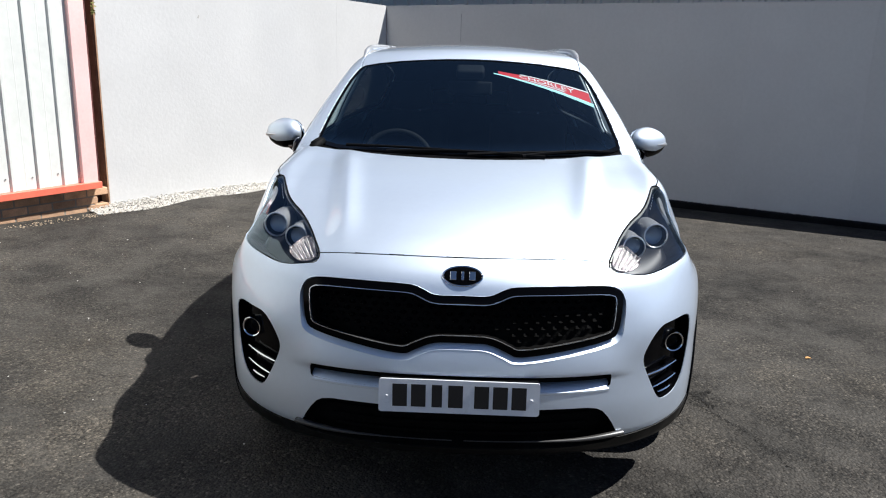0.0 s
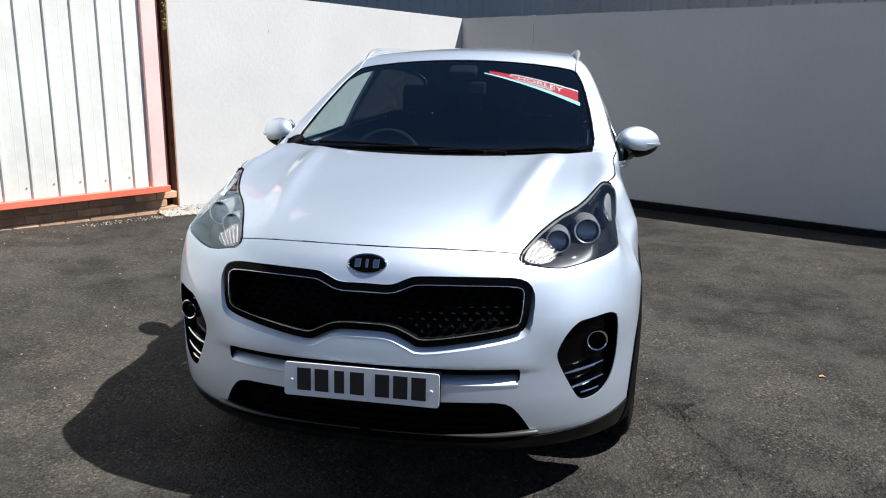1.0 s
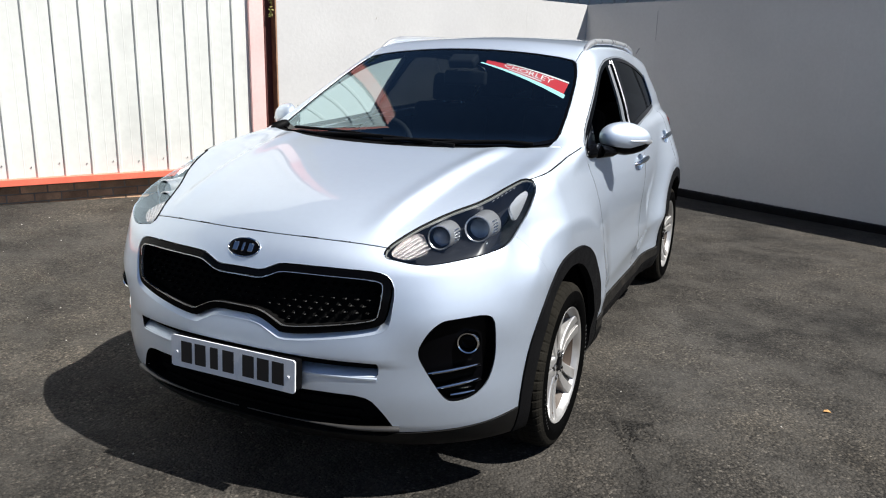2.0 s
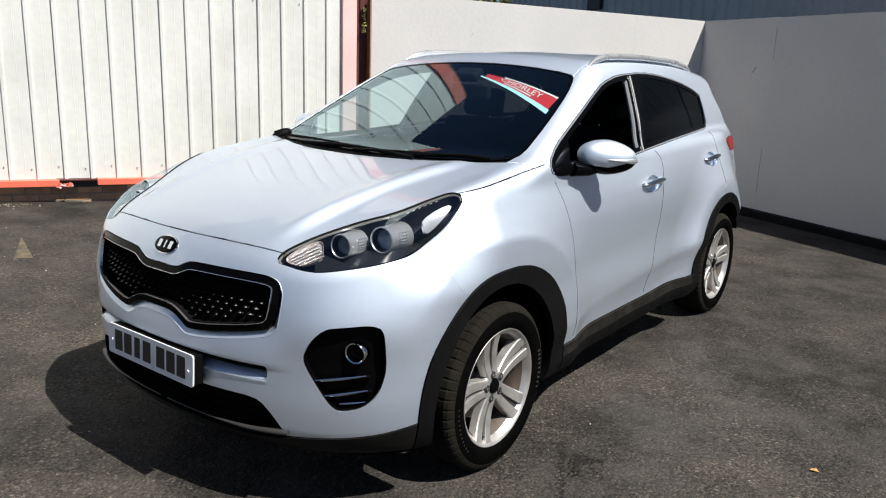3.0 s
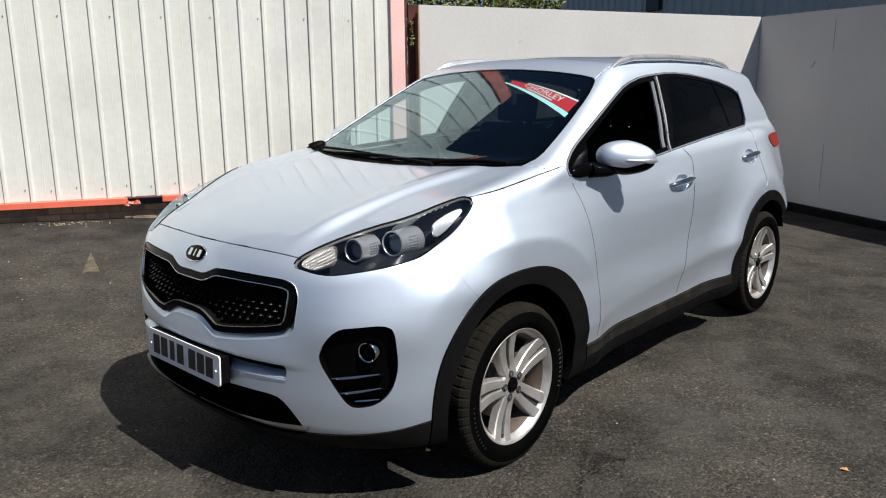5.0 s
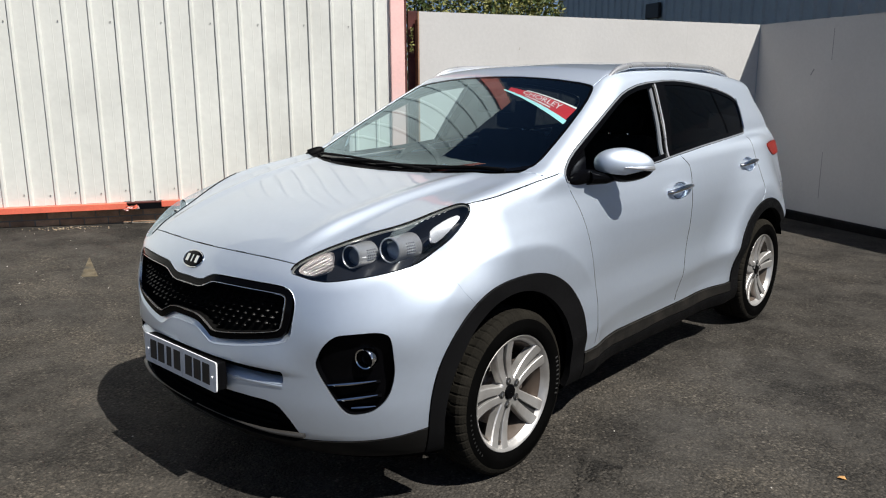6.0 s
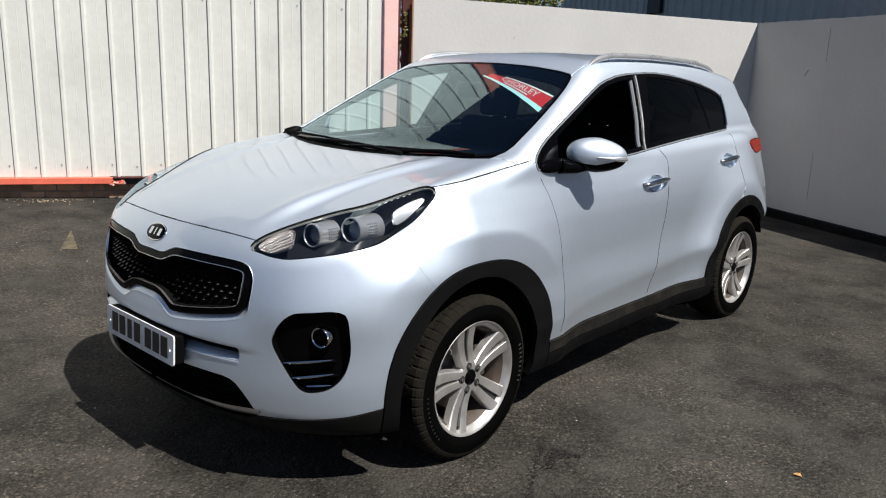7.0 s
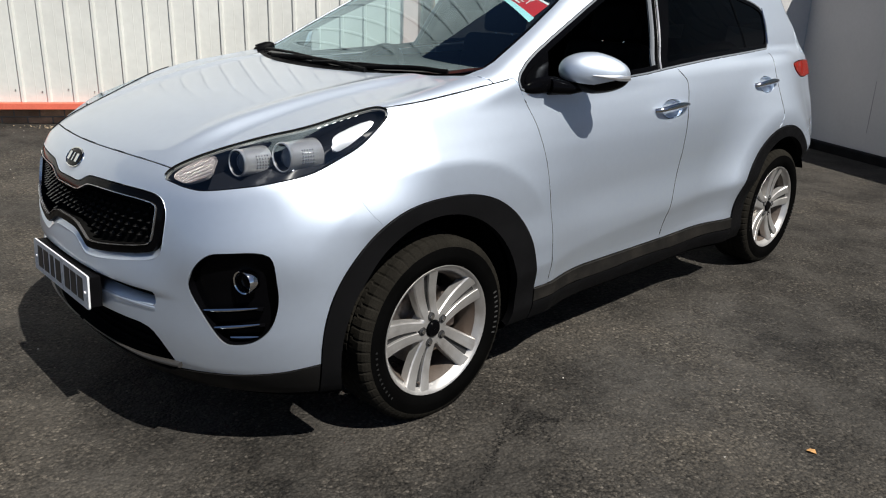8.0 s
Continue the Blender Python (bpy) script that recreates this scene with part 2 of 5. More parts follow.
# ---- the car's form: one smooth solid given by formulas, x across, y from nose to tail, z up ----
def spline(pts):
    """A smooth curve through a few (t, value) pairs (monotone cubic), straight beyond its ends."""
    X = np.array([p[0] for p in pts], float)
    Y = np.array([p[1] for p in pts], float)
    d = np.diff(Y) / np.diff(X)
    m = np.empty_like(Y)
    m[0], m[-1] = d[0], d[-1]
    w1, w2 = 2 * np.diff(X)[1:] + np.diff(X)[:-1], np.diff(X)[1:] + 2 * np.diff(X)[:-1]
    with np.errstate(divide="ignore", invalid="ignore"):
        h = (w1 + w2) / (w1 / d[:-1] + w2 / d[1:])
    m[1:-1] = np.where(d[:-1] * d[1:] > 0, h, 0)

    def curve(t):
        t = np.asarray(t, float)
        k = np.clip(np.searchsorted(X, t) - 1, 0, len(X) - 2)
        L = X[k + 1] - X[k]
        tc = np.clip(t, X[0], X[-1])
        u = (tc - X[k]) / L
        y = ((1 + 2 * u) * (1 - u) ** 2 * Y[k] + u * (1 - u) ** 2 * L * m[k]
             + u * u * (3 - 2 * u) * Y[k + 1] + u * u * (u - 1) * L * m[k + 1])
        return y + np.where(t < X[0], (t - X[0]) * m[0], 0) + np.where(t > X[-1], (t - X[-1]) * m[-1], 0)
    return curve


def smax(a, b, k):
    h = np.maximum(k - np.abs(a - b), 0) / k
    return np.maximum(a, b) + h * h * k * 0.25


def smin(a, b, k):
    return -smax(-a, -b, k)


def step(a, b, t):
    u = np.clip((t - a) / (b - a), 0, 1)
    return u * u * (3 - 2 * u)


def bump(t, w):
    return np.exp(-(t / w) ** 2)


AXLE_F, AXLE_R, HUB_Z = 0.91, 3.58, 0.340
hood_z = spline([(0.0, 0.86), (0.10, 0.915), (0.2, 0.965), (0.4, 1.035), (0.7, 1.095), (1.0, 1.14), (1.3, 1.17), (4.5, 1.2)])
hood_crown = spline([(0.0, 0.22), (0.2, 0.19), (0.5, 0.09), (0.76, 0.03), (1.3, 0.015), (4.5, 0.015)])
nose_y = spline([(0.10, 0.22), (0.20, 0.15), (0.26, 0.09), (0.33, 0.055), (0.45, 0.042), (0.60, 0.042), (0.75, 0.058), (0.88, 0.095), (0.95, 0.145), (1.2, 0.45)])
side_x = spline([(0.15, 0.78), (0.22, 0.85), (0.30, 0.897), (0.38, 0.912), (0.46, 0.903), (0.54, 0.874), (0.65, 0.864), (0.80, 0.874), (0.88, 0.876), (0.95, 0.871), (1.02, 0.859), (1.10, 0.837), (1.25, 0.78)])
door_x = spline([(0.15, 0.79), (0.25, 0.838), (0.30, 0.850), (0.36, 0.847), (0.46, 0.850), (0.56, 0.861), (0.65, 0.864), (0.80, 0.874), (0.88, 0.876), (0.95, 0.871), (1.02, 0.859), (1.10, 0.837), (1.25, 0.78)])
plan_x = spline([(0.5, 0.0), (1.2, 0.0), (2.4, 0.004), (3.0, -0.018), (3.4, -0.036), (3.7, -0.045), (4.0, -0.085), (4.48, -0.20)])
cab_taper = spline([(1.2, 0.0), (1.9, 0.004), (2.4, -0.010), (3.0, -0.052), (3.5, -0.100), (4.0, -0.145), (4.4, -0.19)])
roof_z = spline([(1.8, 1.563), (2.05, 1.602), (2.4, 1.630), (2.8, 1.641), (3.3, 1.626), (3.8, 1.582), (4.3, 1.515)])
tail_y = spline([(0.2, 4.32), (0.35, 4.45), (0.55, 4.52), (0.70, 4.485), (0.8, 4.44), (0.93, 4.40), (1.0, 4.38), (1.15, 4.335), (1.3, 4.255), (1.42, 4.17), (1.5, 4.15)])
cab_x = spline([(0.95, 0.765), (1.0, 0.785), (1.06, 0.806), (1.12, 0.815), (1.17, 0.805), (1.25, 0.780), (1.40, 0.713), (1.52, 0.650), (1.60, 0.59)])


def body(x, y, z):
    """Negative inside the car."""
    a = np.abs(x)
    fold = z - 0.447 - 0.064 * (y - 1.4)
    doors = step(0.75, 1.35, y) * (1 - step(3.2, 3.8, y))
    lip_f = ((np.abs(y - 0.948) / 0.484) ** 2.3 + (np.abs(z - 0.34) / 0.458) ** 2.3) ** (1 / 2.3) * 0.46 - 0.46
    lip_r = np.hypot((y - 3.56) / 0.505, (z - 0.34) / 0.462) * 0.46 - 0.46
    flare = 0.048 * (1 - np.minimum(smax((lip_f - 0.110) / 0.27, np.zeros_like(z), 0.05), 1)) ** 1.7 + 0.058 * (1 - np.minimum(smax((lip_r - 0.060) / 0.30, np.zeros_like(z), 0.16), 1)) ** 2
    flank = side_x(z) * (1 - doors) + (door_x(z) + 0.019 * (1 - np.clip((np.sqrt(fold ** 2 + 0.0004) - 0.02) / np.where(fold > 0, 0.20, 0.12), 0, 1)) ** 1.5) * doors
    haunch = step(3.55, 4.15, y) * (0.028 * step(0.78, 1.0, z) - 0.030 * bump(z - 0.64, 0.13))
    side = a - flank - plan_x(y) - flare + haunch + 0.15 * step(3.68, 4.05, y) * (1 - step(0.38, 0.66, z)) + 0.030 * step(0.58, 1.02, z) * step(0.25, 0.45, y) * (1 - step(0.9, 2.6, y)) + 0.056 * step(0.74, 0.95, z) * step(0.28, 0.50, y) * (1 - step(0.62, 0.94, y))
    crease = a - 0.385 - 0.13 * y
    ridge = (0.010 * bump(crease, 0.05) - 0.012 * step(-0.01, 0.07, crease) * (1 - step(0.66, 0.80, a))) * step(0.15, 0.45, y) * (1 - step(0.95, 1.25, y))
    top = (z - hood_z(y) + hood_crown(y) * a * a - ridge) * 0.96
    u = np.clip(a / 0.935, 0, 0.9999)
    plan = 0.76 * (1 - (1 - u ** 2.45) ** (1 / 2.45)) + np.maximum(a - 0.93, 0) * 3
    wave = -0.009 * step(0.530, 0.556, z) * (1 - step(0.560, 0.665, z)) * (1 - step(0.46, 0.62, a))
    cheek = 0.016 * bump(z - 0.69, 0.10) * step(0.50, 0.70, a)
    front = (nose_y(z) + wave + plan - cheek - y) * 0.85
    ur = np.clip(a / 0.93, 0, 0.9999)
    rear = (y - tail_y(z) + 0.5 * haunch + 0.45 * (1 - (1 - ur ** 3.0) ** (1 / 3.0))) * 0.85
    low = smax(smax(top, side, 0.07), front, 0.06)
    low = smax(smax(low, rear, 0.07), 0.20 + 0.20 * step(3.60, 3.95, y) - z, 0.04)
    glass = (z - 1.19 - 0.48 * (y - 0.28 * a * a - 1.19)) * 0.90
    cab = smax(z - roof_z(y) + 0.10 * a * a, glass, 0.03)
    hind = (y - tail_y(z) + 0.30 * a ** 3) * 0.85
    cab = smax(cab, smax(a - cab_x(z) - cab_taper(y), hind, 0.08), 0.06)
    return smin(low, smax(cab, 0.98 - z, 0.05), 0.035)


def slope(x, y, z, e=0.002):
    """The outward normals of the car's form at these places."""
    g = np.stack([body(x + e, y, z) - body(x - e, y, z), body(x, y + e, z) - body(x, y - e, z), body(x, y, z + e) - body(x, y, z - e)], -1)
    return g / np.maximum(np.linalg.norm(g, axis=-1, keepdims=True), 1e-9)


def skin(f, lo, hi, h):
    """A triangle mesh of the surface f = 0 inside a box: one point for each cell that it crosses, drawn onto it."""
    n = [int(round((b - a) / h)) + 1 for a, b in zip(lo, hi)]
    ax = [a + h * np.arange(m) for a, m in zip(lo, n)]
    F = np.empty(n)
    for i in range(n[0]):
        Yg, Zg = np.meshgrid(ax[1], ax[2], indexing="ij")
        F[i] = f(np.full_like(Yg, ax[0][i]), Yg, Zg)
    S = F < 0
    c = [S[i:n[0] - 1 + i, j:n[1] - 1 + j, k:n[2] - 1 + k] for i in (0, 1) for j in (0, 1) for k in (0, 1)]
    tot = sum(q.astype(np.int8) for q in c)
    act = (tot > 0) & (tot < 8)
    index = np.full(act.shape, -1)
    cells = np.argwhere(act)
    index[act] = np.arange(len(cells))
    acc, cnt = np.zeros((len(cells), 3)), np.zeros(len(cells))
    i, j, k = cells.T
    for axis in range(3):
        o = [q for q in range(3) if q != axis]
        for b in (0, 1):
            for d in (0, 1):
                p = [i, j, k]
                p[o[0]], p[o[1]] = p[o[0]] + b, p[o[1]] + d
                q = list(p)
                q[axis] = q[axis] + 1
                fa, fb = F[tuple(p)], F[tuple(q)]
                cross = (fa < 0) != (fb < 0)
                t = np.where(cross, fa / np.where(cross, fa - fb, 1), 0)
                place = np.stack([ax[m][p[m]] + (h * t if m == axis else 0) for m in range(3)], -1)
                acc[cross] += place[cross]
                cnt[cross] += 1
    V = acc / cnt[:, None]
    for _ in range(4):
        e = 0.001
        v = f(*V.T)
        g = np.stack([f(V[:, 0] + e * (m == 0), V[:, 1] + e * (m == 1), V[:, 2] + e * (m == 2)) - v for m in range(3)], -1) / e
        V = V - np.clip(v / np.maximum((g * g).sum(1), 0.05), -h / 2, h / 2)[:, None] * g
    tris = []
    for axis in range(3):
        o = [q for q in range(3) if q != axis]
        sl0, sl1 = [slice(None)] * 3, [slice(None)] * 3
        sl0[axis], sl1[axis] = slice(0, -1), slice(1, None)
        change = S[tuple(sl0)] != S[tuple(sl1)]
        e = np.argwhere(change)
        e = e[(e[:, o[0]] > 0) & (e[:, o[1]] > 0) & (e[:, o[0]] < n[o[0]] - 1) & (e[:, o[1]] < n[o[1]] - 1)]
        quad = []
        for b, d in ((1, 1), (0, 1), (0, 0), (1, 0)):
            p = e.copy()
            p[:, o[0]] -= b
            p[:, o[1]] -= d
            quad.append(index[tuple(p.T)])
        quad = np.stack(quad, -1)
        q = e.copy()
        inside = S[tuple(q.T)]
        flip = inside ^ (axis == 1)
        quad = np.where(flip[:, None], quad, quad[:, ::-1])
        tris += [quad[:, [0, 1, 2]], quad[:, [0, 2, 3]]]
    return V, np.concatenate(tris)


def tidy(V, T):
    """Drops the points that no triangle uses."""
    used, inverse = np.unique(T, return_inverse=True)
    return V[used], inverse.reshape(-1, 3)


def split(mesh, s):
    """Cuts a triangle mesh along s = 0 (s: a value at each point, or a function of x, y, z): the part below, the part above."""
    V, T = mesh
    if len(T) == 0:
        return mesh, mesh
    if callable(s):
        s = s(*V.T)
    s = np.where(np.abs(s) < 1e-7, 1e-7, s)
    pos = s[T] > 0
    n = pos.sum(1)
    below, above, mixed = T[n == 0], T[n == 3], T[(n == 1) | (n == 2)]
    if len(mixed) == 0:
        return tidy(V, below), tidy(V, above)
    pm = s[mixed] > 0
    lone = np.where(pm.sum(1) == 1, pm.argmax(1), (~pm).argmax(1))
    r = np.arange(len(mixed))
    A, B, C = mixed[r, lone], mixed[r, (lone + 1) % 3], mixed[r, (lone + 2) % 3]
    edges = np.sort(np.concatenate([np.stack([A, B], 1), np.stack([A, C], 1)]), 1)
    uniq, inv = np.unique(edges, axis=0, return_inverse=True)
    inv = inv.reshape(-1)
    t = s[uniq[:, 0]] / (s[uniq[:, 0]] - s[uniq[:, 1]])
    V2 = np.concatenate([V, V[uniq[:, 0]] + t[:, None] * (V[uniq[:, 1]] - V[uniq[:, 0]])])
    ab, ac = len(V) + inv[:len(mixed)], len(V) + inv[len(mixed):]
    one = np.stack([A, ab, ac], 1)
    two = np.concatenate([np.stack([ab, B, C], 1), np.stack([ab, C, ac], 1)])
    up = s[A] > 0
    up2 = np.concatenate([up, up])
    above = np.concatenate([above, one[up], two[~up2]])
    below = np.concatenate([below, one[~up], two[up2]])
    return tidy(V2, below), tidy(V2, above)


def smooth_outline(pts, rounds=3):
    """A closed outline with its corners rounded off."""
    P = np.array(pts, float)
    for _ in range(rounds):
        Q = np.roll(P, -1, 0)
        P = np.stack([0.78 * P + 0.22 * Q, 0.22 * P + 0.78 * Q], 1).reshape(-1, 2)
    return P


def outline_gap(P, u, v):
    """The distance from each place (u, v) to a closed outline, negative inside."""
    best, inside = np.full(u.shape, 1e9), np.zeros(u.shape, bool)
    for (x0, y0), (x1, y1) in zip(P, np.roll(P, -1, 0)):
        dx, dy = x1 - x0, y1 - y0
        t = np.clip(((u - x0) * dx + (v - y0) * dy) / (dx * dx + dy * dy + 1e-12), 0, 1)
        best = np.minimum(best, np.hypot(u - x0 - t * dx, v - y0 - t * dy))
        if abs(dy) > 1e-12:
            inside ^= ((y0 > v) != (y1 > v)) & (u < x0 + (v - y0) / dy * dx)
    return np.where(inside, -best, best)


# ---- small tools for meshes ----
def put(name, me, parent=None, label="", kind=""):
    ob = new(name, me)
    if parent:
        ob.parent = parent
    return tagged(ob, label=label, kind=kind)


def part(name, bm, mat, parent=None, label="", smooth=False, kind=""):
    """Links a bmesh as one mesh object under a thing or a part."""
    me = bpy.data.meshes.new(name)
    bm.to_mesh(me)
    bm.free()
    me.materials.append(mat)
    if smooth:
        me.shade_smooth()
        me.set_sharp_from_angle(angle=radians(38))
    return put(name, me, parent, label, kind)


def plain(name, V, F, mat, parent=None, label="", smooth=False, kind=""):
    me = bpy.data.meshes.new(name)
    me.from_pydata(np.asarray(V, float).tolist(), [], [tuple(int(i) for i in f) for f in F])
    me.materials.append(mat)
    if smooth:
        me.shade_smooth()
        me.set_sharp_from_angle(angle=radians(38))
    return put(name, me, parent, label, kind)


def box(bm, size, m=None, bevel=0.0, segments=2):
    r = bmesh.ops.create_cube(bm, size=1.0, matrix=(m or Matrix()) @ Matrix.Diagonal((*size, 1)))
    if bevel:
        es = list({e for v in r["verts"] for e in v.link_edges})
        bmesh.ops.bevel(bm, geom=es, offset=bevel, segments=segments, profile=0.6, affect="EDGES", clamp_overlap=True)
    return bm


def rod(bm, r1, r2, depth, m=None, segments=24):
    bmesh.ops.create_cone(bm, cap_ends=True, segments=segments, radius1=r1, radius2=r2, depth=depth, matrix=m or Matrix())
    return bm


def ball(bm, m, u=24, v=14):
    bmesh.ops.create_uvsphere(bm, u_segments=u, v_segments=v, radius=1.0, matrix=m)
    return bm


def lathe(profile, n=64, wave=None):
    """A ring turned about the x axis from (x, radius) pairs; wave may alter the radius by place and angle."""
    P = np.array(profile, float)
    k = len(P)
    A = np.arange(n) * 2 * np.pi / n
    V = np.empty((n, k, 3))
    for i, a in enumerate(A):
        r = P[:, 1] + (wave(P, i) if wave else 0)
        V[i] = np.stack([P[:, 0], r * np.cos(a), r * np.sin(a)], -1)
    idx = np.arange(n * k).reshape(n, k)
    nx = np.roll(idx, -1, 0)
    F = np.stack([idx[:, :-1], idx[:, 1:], nx[:, 1:], nx[:, :-1]], -1).reshape(-1, 4)
    return V.reshape(-1, 3), F


def tube(points, radius, n=10, flat=1.0, closed=False):
    """A round or flattened bar along a line of points; radius may be one number or one for each point."""
    P = np.array(points, float)
    m = len(P)
    R = np.broadcast_to(np.asarray(radius, float), (m,))
    t = np.gradient(P, axis=0) if not closed else np.roll(P, -1, 0) - np.roll(P, 1, 0)
    t /= np.linalg.norm(t, axis=1, keepdims=True)
    up = np.where(np.abs(t[:, 2:3]) > 0.9, [[1.0, 0, 0]], [[0, 0, 1.0]])
    s = np.cross(t, up)
    s /= np.linalg.norm(s, axis=1, keepdims=True)
    w = np.cross(s, t)
    A = np.arange(n) * 2 * np.pi / n
    V = P[:, None] + R[:, None, None] * (np.cos(A)[None, :, None] * s[:, None] + flat * np.sin(A)[None, :, None] * w[:, None])
    idx = np.arange(m * n).reshape(m, n)
    a, b = (idx, np.roll(idx, -1, 0)) if closed else (idx[:-1], idx[1:])
    F = np.stack([a, np.roll(a, -1, 1), np.roll(b, -1, 1), b], -1).reshape(-1, 4).tolist()
    if not closed:
        F += [idx[0][::-1].tolist(), idx[-1].tolist()]
    return V.reshape(-1, 3), F


HEM = 0.0024


def panel(name, mesh, mat, parent, label="", gap=0.0, depth=0.0, out=0.0, kind="", smooth_back=False):
    """A piece of the car's skin as an object: moved out or in along the skin, its rim drawn in by gap and turned inwards by depth."""
    V, T = mesh
    N = slope(*V.T)
    V = V + N * out
    edges = np.concatenate([T[:, [0, 1]], T[:, [1, 2]], T[:, [2, 0]]])
    key = np.sort(edges, 1)
    _, first, count = np.unique(key, axis=0, return_index=True, return_counts=True)
    rim = edges[first[count == 1]]
    if gap and len(rim):
        d = V[rim[:, 1]] - V[rim[:, 0]]
        inward = np.cross(N[rim[:, 0]], d)
        move = np.zeros_like(V)
        np.add.at(move, rim[:, 0], inward)
        np.add.at(move, rim[:, 1], inward)
        for _ in range(3):
            move = move / np.maximum(np.linalg.norm(move, axis=1, keepdims=True), 1e-9)
            even = move * 0.5
            np.add.at(even, rim[:, 0], move[rim[:, 1]])
            np.add.at(even, rim[:, 1], move[rim[:, 0]])
            move = np.where(np.linalg.norm(move, axis=1, keepdims=True) > 0, even, 0)
        side = move / np.maximum(np.linalg.norm(move, axis=1, keepdims=True), 1e-9)
        V = V + side * (gap + 0.5 * HEM)
    faces, normals = T.tolist(), [N[T].reshape(-1, 3)]
    if depth and len(rim):
        ids = np.unique(rim)
        top = {int(i): len(V) + k for k, i in enumerate(ids)}
        low = {int(i): len(V) + len(ids) + k for k, i in enumerate(ids)}
        fold = V[ids] - side[ids] * HEM * 0.5 - N[ids] * HEM if gap > 0.002 else V[ids]
        if gap > 0.002:
            over = {int(i): len(V) + 2 * len(ids) + k for k, i in enumerate(ids)}
            hem = [(int(b), int(a), over[int(a)], over[int(b)]) for a, b in rim]
            slant = -side
            faces += hem
            normals.append(np.array([(N[b], N[a], slant[a], slant[b]) for a, b in rim]).reshape(-1, 3))
        V = np.concatenate([V, fold, fold - N[ids] * depth] + ([fold] if gap > 0.002 else []))
        quads = np.array([(top[int(b)], top[int(a)], low[int(a)], low[int(b)]) for a, b in rim])
        q = np.cross(V[quads[:, 1]] - V[quads[:, 0]], V[quads[:, 3]] - V[quads[:, 0]])
        q /= np.maximum(np.linalg.norm(q, axis=1, keepdims=True), 1e-9)
        faces += quads.tolist()
        normals.append(np.repeat(q, 4, axis=0))
    me = bpy.data.meshes.new(name)
    me.from_pydata(V.tolist(), [], faces)
    me.materials.append(mat)
    me.shade_smooth()
    me.normals_split_custom_set(np.concatenate(normals).tolist())
    return put(name, me, parent, label, kind)


def part_sides(mesh):
    """The two halves of a mesh, right and left of the car's middle."""
    return split(mesh, lambda x, y, z: x)


def skin_z(x, y, lo=0.95, hi=1.75):
    """The height of the car's upper skin over (x, y)."""
    x, y = np.asarray(x, float), np.asarray(y, float)
    a, b = np.full(x.shape, lo), np.full(x.shape, hi)
    for _ in range(30):
        m = (a + b) / 2
        inside = body(x, y, m) < 0
        a, b = np.where(inside, m, a), np.where(inside, b, m)
    return (a + b) / 2


def skin_x(y, z, lo=0.3, hi=1.2):
    """The half width of the car at (y, z)."""
    y, z = np.asarray(y, float), np.asarray(z, float)
    a, b = np.full(y.shape, lo), np.full(y.shape, hi)
    for _ in range(30):
        m = (a + b) / 2
        inside = body(m, y, z) < 0
        a, b = np.where(inside, m, a), np.where(inside, b, m)
    return (a + b) / 2


def skin_y(x, z, lo=-0.2, hi=1.2):
    """How far back the car's nose begins at (x, z)."""
    x, z = np.asarray(x, float), np.asarray(z, float)
    a, b = np.full(x.shape, lo), np.full(x.shape, hi)
    for _ in range(30):
        m = (a + b) / 2
        outside = body(x, m, z) > 0
        a, b = np.where(outside, m, a), np.where(outside, b, m)
    return (a + b) / 2

# ---- the car: its skin cut into panels, lamps, glass and trim ----
car = tagged(new("car"), "silver family SUV with black lower trim, parked on tarmac", "car")


def mirrored(half):
    return half + [(-x, z) for x, z in reversed(half) if abs(x) > 1e-6]


def near(mask, gap):
    """Limits a cut to where mask holds."""
    return np.where(mask, gap, np.maximum(np.abs(gap), 0.02))


GRILLE = smooth_outline(mirrored([(0, 0.817), (0.09, 0.815), (0.135, 0.836), (0.17, 0.849), (0.475, 0.848), (0.528, 0.832), (0.538, 0.795), (0.528, 0.695), (0.502, 0.668), (0.19, 0.618), (0.15, 0.640), (0.09, 0.667), (0, 0.668)]), 2)
FOG = smooth_outline([(0.735, 0.702), (0.796, 0.708), (0.824, 0.687), (0.825, 0.55), (0.808, 0.46), (0.772, 0.416), (0.715, 0.406), (0.69, 0.437), (0.63, 0.56), (0.625, 0.60), (0.655, 0.660), (0.69, 0.697)], 2)
SLOT = smooth_outline(mirrored([(0, 0.556), (0.44, 0.553), (0.500, 0.551), (0.511, 0.549), (0.511, 0.506), (0.500, 0.501), (0.44, 0.500), (0, 0.500)]), 1)
INTAKE = smooth_outline(mirrored([(0, 0.432), (0.42, 0.436), (0.482, 0.424), (0.520, 0.378), (0.560, 0.302), (0.51, 0.280), (0, 0.272)]), 1)
SCREEN = smooth_outline(mirrored([(0, 1.065), (0.31, 1.095), (0.58, 1.165), (0.685, 1.25), (0.712, 1.30), (0.684, 1.55), (0.640, 1.80), (0.598, 1.93), (0.565, 1.958), (0.3, 1.958), (0, 1.952)]), 1)
DLO = smooth_outline([(1.372, 1.152), (1.463, 1.219), (1.647, 1.305), (1.924, 1.422), (2.08, 1.479), (2.3, 1.518), (2.675, 1.536), (2.987, 1.522), (3.33, 1.487), (3.56, 1.447), (3.66, 1.415), (3.685, 1.370), (3.655, 1.27), (3.612, 1.203), (3.57, 1.198), (2.853, 1.175), (2.43, 1.153), (2.12, 1.128), (1.566, 1.108), (1.385, 1.10)], 1)
LAMP_AT = np.array([0.65, 0.45, 0.98])
